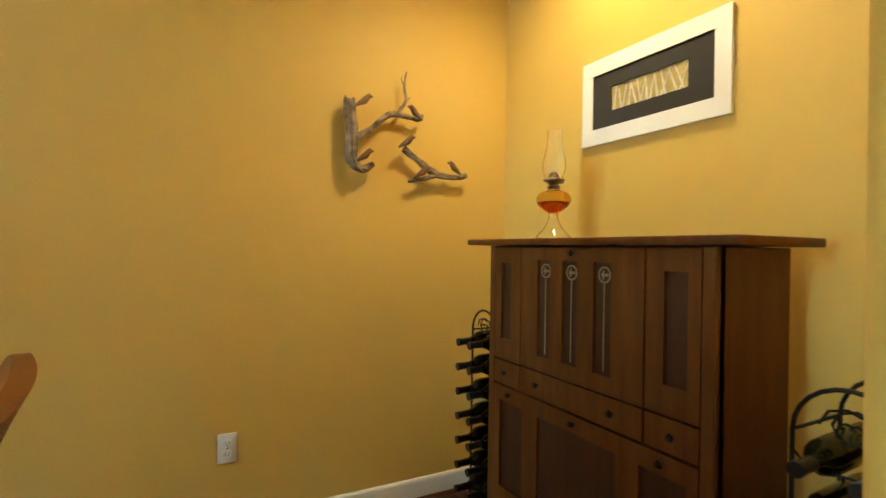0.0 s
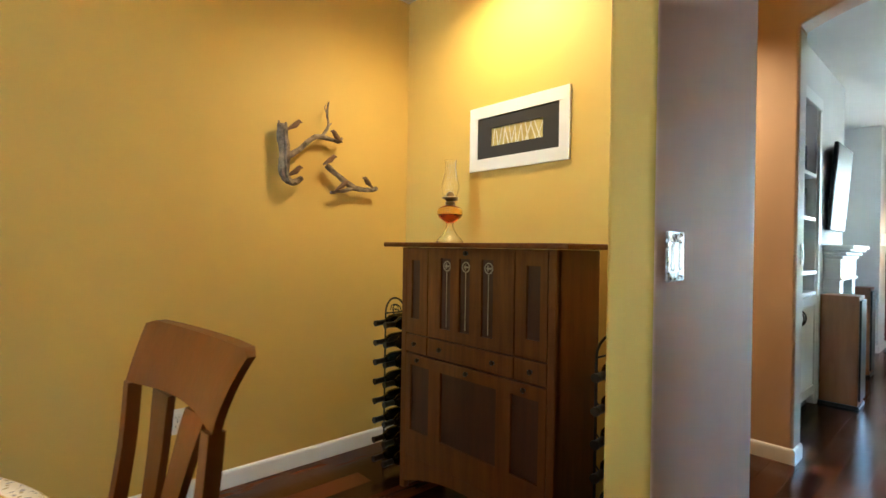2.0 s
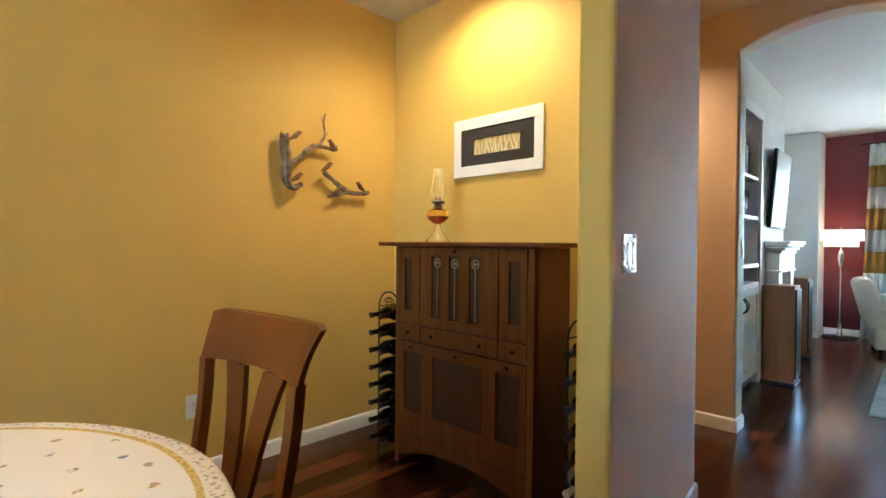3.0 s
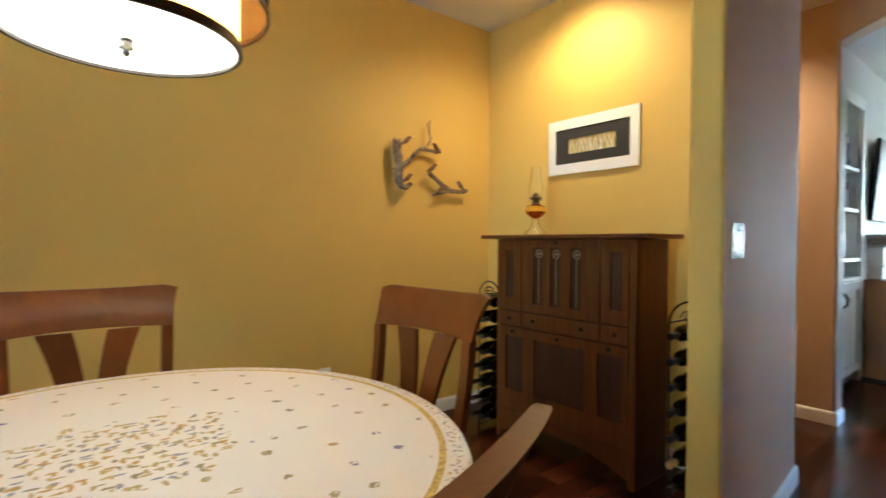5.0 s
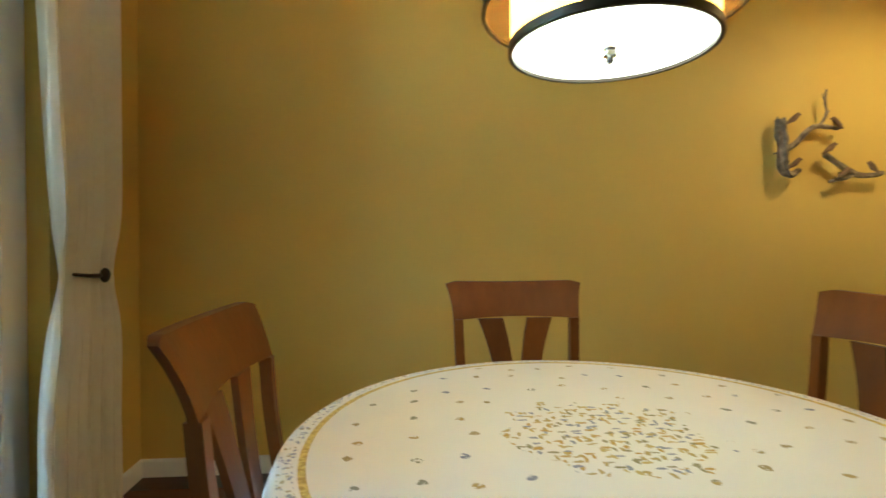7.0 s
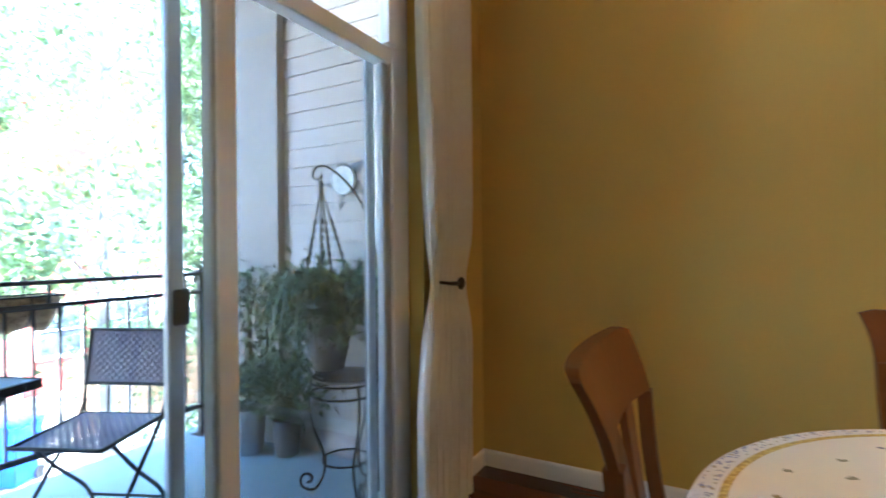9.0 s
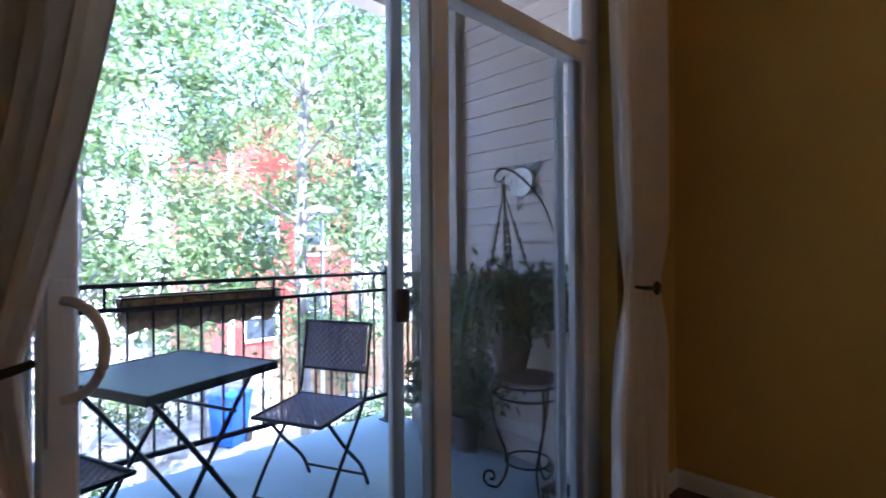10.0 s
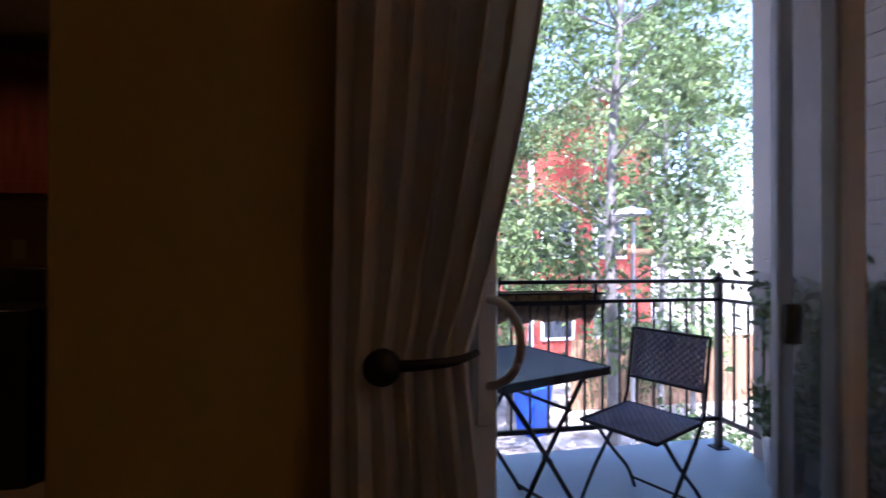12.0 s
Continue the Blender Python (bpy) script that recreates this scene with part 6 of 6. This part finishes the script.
def wall_star():
    s = thing("wall_ornament", pose(-3.74, 2.112, 1.585), "pale round wall thermometer on a tin star", "ornament")
    out = []
    for k in range(10):
        a = radians(111) + k * math.pi / 5
        r = 0.19 if k % 2 == 0 else 0.085
        out.append((r * math.cos(a), r * math.sin(a)))
    bm = bmesh.new()
    n = len(out)
    f = [bm.verts.new((x, -0.006, z)) for x, z in out]
    b = [bm.verts.new((x, 0.0, z)) for x, z in out]
    c, d = bm.verts.new((0, -0.022, 0)), bm.verts.new((0, 0, 0))
    for i in range(n):
        bm.faces.new((f[i], f[(i + 1) % n], c))
        bm.faces.new((b[(i + 1) % n], b[i], d))
        bm.faces.new((f[(i + 1) % n], f[i], b[i], b[(i + 1) % n]))
    part("star", bm, STAR_TIN, s, "grey tin star", smooth=False)
    part("dial", lathe(bmesh.new(), [(0, 0.018), (0.070, 0.018), (0.078, 0.024), (0.084, 0.022), (0.084, 0.0), (0, 0.0)], 32), PLATE, s, "white dial").matrix_local = pose(0, -0.012, 0, 90, 0, 0)
    part("dial_ring", lathe(bmesh.new(), [(0.03, 0.0), (0.036, 0.0), (0.036, 0.003), (0.03, 0.003), (0.03, 0.0)], 28), GREY_ALU, s).matrix_local = pose(0, -0.031, 0, 90, 0, 0)


wall_star()


def pail(x, y, r, h, mat, label, leafy, seed):
    p = thing("potted_plant", pose(x, y, BZ), label, "plant", "pots along the siding")
    part("pot", lathe(bmesh.new(), [(0, 0), (r * 0.78, 0), (r * 0.8, 0.01), (r, h), (r * 1.04, h), (r * 1.04, h + 0.012), (r * 0.95, h + 0.012), (r * 0.94, h - 0.03), (0, h - 0.03)], 24), mat, p)
    leaf_cloud("leaves", p, [((0, 0, h + 0.10), 160, (0.07, 0.05, 0.07)), ((0.05, -0.05, h + 0.22), 120, (0.06, 0.05, 0.06))], leafy, FERN, seed, "green leaves", 0.35, -0.6)


pail(-4.33, 1.90, 0.10, 0.26, GALV, "galvanised pail with a leafy plant by the siding", 0.09, 31)
pail(-4.10, 1.98, 0.085, 0.20, TERRA, "small dark pot with a leafy plant", 0.07, 32)


# outdoors
GZ = -2.6
solid("ground", boxed(-400, -400, GZ - 0.4, 400, 400, GZ), GROUND, "pale gravel ground with dappled shade in its colour", "ground", "structure")


def tree(x, y, height, crown, n, size, seed, mat=LEAF, r0=0.06, low=0.25, lab="slender pale-barked aspen with a light green crown"):
    rnd = random.Random(seed)
    t = thing("tree", pose(x, y, GZ), lab, "tree", "trees round the house")
    bm = bmesh.new()
    pts = [(0.10 * math.sin(z * 0.9 + seed) * z / height, 0.10 * math.cos(z * 0.7 + seed) * z / height, z) for z in [height * k / 14 for k in range(15)]]
    tube(bm, pts, [r0 * (1 - 0.85 * k / 14) + 0.006 for k in range(15)], 9, 0.2)
    spots = []
    for k in range(int(height * 5)):
        z = height * (low + (0.98 - low) * rnd.random())
        v = (z / height - low) / (1 - low)
        reach = crown * (0.45 + 0.9 * math.sin(math.pi * min(1, 0.18 + 0.82 * v))) * rnd.uniform(0.45, 1.0) * 0.75
        a = rnd.uniform(0, 2 * math.pi)
        i = min(13, int(z / height * 14))
        b = Vector(pts[i])
        mid = b + Vector((math.cos(a) * reach * 0.5, math.sin(a) * reach * 0.5, reach * 0.32))
        tip = b + Vector((math.cos(a) * reach, math.sin(a) * reach, reach * 0.40))
        tube(bm, [b, mid, tip], [0.016, 0.009, 0.003], 5)
        for q, s in ((mid, 0.22), (b.lerp(tip, 0.8), 0.20), (tip, 0.18)):
            spots.append((q, max(4, int(n / (height * 15))), (s, s, s * 0.8)))
    part("trunk", bm, BARK, t, "pale mottled bark trunk and limbs")
    leaf_cloud("crown", t, spots, size, mat, seed, "loose crown of small green leaves")


tree(-6.75, 2.35, 9.5, 1.5, 9000, 0.09, 1, r0=0.075, low=0.30)
tree(-8.3, 0.6, 9.0, 1.7, 8500, 0.105, 2)
tree(-9.6, 4.9, 10.0, 1.6, 6000, 0.12, 3)
tree(-11.0, 1.9, 11.0, 2.0, 7500, 0.125, 5)
tree(-10.5, 6.2, 9.5, 1.7, 6000, 0.10, 6)
tree(-14.0, 3.4, 12.0, 2.0, 4500, 0.13, 7)
tree(-12.2, 0.7, 11.0, 1.9, 5500, 0.13, 12)
tree(-12.60, 3.24, 7.5, 1.25, 6500, 0.12, 21, low=0.2)
tree(-14.6, 6.4, 12.5, 2.4, 8000, 0.13, 13, low=0.50)
tree(-15.5, 10.5, 12.0, 2.4, 7000, 0.14, 9)
tree(-19.0, 2.0, 13.0, 3.0, 8000, 0.17, 10)
tree(-21.0, 13.0, 14.0, 3.2, 8000, 0.18, 11)


def shrub(x, y, r, h, n, seed):
    s = thing("shrub", pose(x, y, GZ), "dense low green shrub in the yard", "shrub", "shrubs in the yard")
    rnd = random.Random(seed)
    bm = bmesh.new()
    spots = []
    for k in range(26):
        a, q = rnd.uniform(0, 6.28), rnd.uniform(0.2, 1.0) * r
        tip = Vector((q * math.cos(a), q * math.sin(a), h * rnd.uniform(0.3, 0.95)))
        tube(bm, [(0, 0, 0), tip * 0.55 + Vector((0, 0, 0.1)), tip], [0.014, 0.008, 0.003], 5)
        spots.append((tip, n // 26, (r * 0.2, r * 0.2, h * 0.13)))
    part("stems", bm, BARK, s)
    leaf_cloud("foliage", s, spots, 0.09, SHRUB, seed, "small dark green leaves")


shrub(-9.4, 0.4, 0.8, 1.2, 2600, 41)
shrub(-13.2, 2.3, 1.1, 1.6, 3000, 42)
shrub(-11.2, -0.9, 1.0, 1.5, 2600, 43)
shrub(-13.5, 6.5, 1.2, 1.9, 3000, 44)
shrub(-9.0, 5.0, 0.8, 1.2, 2200, 45)


def red_house(x, y0, y1, eave):
    h = thing("house", pose(x, 0, GZ), "red clapboard house with white-trimmed windows", "house")
    part("wall", boxed(-6, y0, 0, 0, y1, eave), RED_BOARD, h)
    g = extrude_profile(bmesh.new(), [(y0, eave), (y1, eave), ((y0 + y1) / 2, eave + 1.85)], "x", -0.3, 0.01)
    part("gable", g, RED_BOARD, h, smooth=False)
    board = mesh_from("clapboard", boxed(0, y0, 0, 0.03, y1, 0.19), RED_BOARD)
    for k in range(int(eave / 0.2)):
        ob = new("clapboard", board)
        ob.parent = h
        ob.location = (0.004, 0, 0.2 * k)
        ob.rotation_euler = (0, radians(3), 0)
    ym = (y0 + y1) / 2
    bm = bmesh.new()
    extrude_profile(bm, [(y0 - 0.5, eave - 0.1), (ym, eave + 1.9), (y1 + 0.5, eave - 0.1), (y1 + 0.5, eave + 0.1), (ym, eave + 2.15), (y0 - 0.5, eave + 0.1)], "x", -6.4, 0.5)
    part("roof", bm, ROOFING, h, "grey shingle roof")
    for yy in (y0 + 1.0, y0 + 2.9):
        for zz in (1.0, 3.7):
            w = part("window", boxed(0.03, yy - 0.5, zz, 0.06, yy + 0.5, zz + 1.35), DARK_GLASS, h)
            bm = bmesh.new()
            for a, b, c, d in ((-0.6, -0.5, -0.1, 1.45), (0.5, 0.6, -0.1, 1.45), (-0.5, 0.5, -0.1, 0), (-0.5, 0.5, 1.35, 1.45), (-0.5, 0.5, 0.65, 0.70)):
                box(bm, 0.03, yy + a, zz + c, 0.09, yy + b, zz + d, bevel=0.004)
            part("window_frame", bm, WHITE, w, "white window trim")
    part("corner_trim", boxed(0.0, y0 - 0.02, 0, 0.07, y0 + 0.14, eave), WHITE, h)
    part("corner_trim", boxed(0.0, y1 - 0.14, 0, 0.07, y1 + 0.02, eave), WHITE, h)


red_house(-17.5, 5.6, 10.2, 7.5)


def fence():
    f = thing("fence", pose(-13.2, 5.0, GZ), "weathered cedar board fence", "fence")
    b = mesh_from("board", boxed(0, 0, 0, 0.02, 0.138, 1.7, bevel=0.004), FENCE)
    for k in range(46):
        ob = new("board", b)
        ob.parent = f
        ob.location = (0, k * 0.145, 0)
    for z in (0.3, 1.3):
        part("rail", boxed(-0.05, 0, z, -0.001, 6.7, z + 0.09), FENCE, f)


fence()


def wheelie_bin(x, y):
    b = thing("recycling_bin", pose(x, y, GZ, 0, 0, 30), "blue plastic recycling bin", "bin")
    bm = bmesh.new()
    rows = [[(-w, -w, z), (w, -w, z), (w, w, z), (-w, w, z), (-w, -w, z)] for w, z in ((0.22, 0.04), (0.24, 0.3), (0.285, 0.94), (0.30, 0.95), (0.30, 0.98))]
    strip(bm, rows)
    bmesh.ops.remove_doubles(bm, verts=bm.verts, dist=1e-5)
    bmesh.ops.holes_fill(bm, edges=[e for e in bm.edges if e.is_boundary])
    part("body", bm, BLUE_BIN, b)
    part("lid", boxed(-0.31, -0.33, 0.985, 0.31, 0.31, 1.04, bevel=0.02, seg=2), BLUE_BIN, b)
    for s in (-1, 1):
        part("wheel", rod(bmesh.new(), (s * 0.20, 0.25, 0.10), (s * 0.26, 0.25, 0.10), 0.10, None, 20), BLACK, b)


wheelie_bin(-11.9, 3.5)


def bird_feeder():
    f = thing("yard_lamp", pose(-6.45, 2.36, GZ), "grey domed yard lamp on a slim pole", "lamp post")
    part("pole", rod(bmesh.new(), (0, 0, 0), (0, 0, 4.10), 0.018), GREY_ALU, f)
    part("dome", lathe(bmesh.new(), [(0.0, 4.26), (0.05, 4.25), (0.14, 4.22), (0.19, 4.17), (0.18, 4.165), (0.12, 4.20), (0, 4.21)], 24), GREY_ALU, f, "shallow grey dome")
    part("sign_board", boxed(-0.012, -0.16, 3.78, 0.012, 0.22, 3.84, bevel=0.003), FENCE, f, "small brown crossbar")


bird_feeder()

# pieces: siding boards
sb = mesh_from("siding_board", extrude_profile(bmesh.new(), [(2.120, 0.0), (2.100, 0.002), (2.112, 0.118), (2.120, 0.118)], "x", -4.233, WX - 0.151), SIDING, smooth=False)
side_wall = bpy.data.objects["wall_balcony_north"]
for k in range(25):
    ob = new("siding_board", sb)
    ob.parent = side_wall
    ob.location = (0, 0, BZ + 0.005 + k * 0.115)

# pieces: floor planks, laid along x
rnd = random.Random(77)
PW = 0.127
lengths = (1.22, 0.92, 1.52)
plank_mesh = [mesh_from("plank", boxed(0, 0, -0.006, L - 0.0016, PW - 0.0014, 0.0), PLANK, smooth=False) for L in lengths]
far = bmesh.new()
count = 0
spaces = [(-2.964, 2.5, -3.29, 2.31), (2.5, 7.6, -3.2, 1.5)]
for sx0, sx1, sy0, sy1 in spaces:
    y = sy0
    while y < sy1:
        x = sx0 - rnd.uniform(0, 0.9)
        while x < sx1:
            k = rnd.randrange(3)
            L = lengths[k]
            a, b = max(x, sx0), min(x + L, sx1)
            if b - a > 0.02:
                near = -1.6 < x < 3.4 and -0.9 < y < 2.3 and a == x and b == x + L and count < 300
                if near:
                    ob = new("plank", plank_mesh[k])
                    ob.parent = floor
                    ob.location = (x, y, 0)
                    count += 1
                else:
                    box(far, a, y, -0.006, b - 0.0016, min(y + PW, sy1) - 0.0014, 0.0)
            x += L
        y += PW
part("planks", far, PLANK_LOOSE, floor, "glossy cherry planks", smooth=False, kind="stuff")
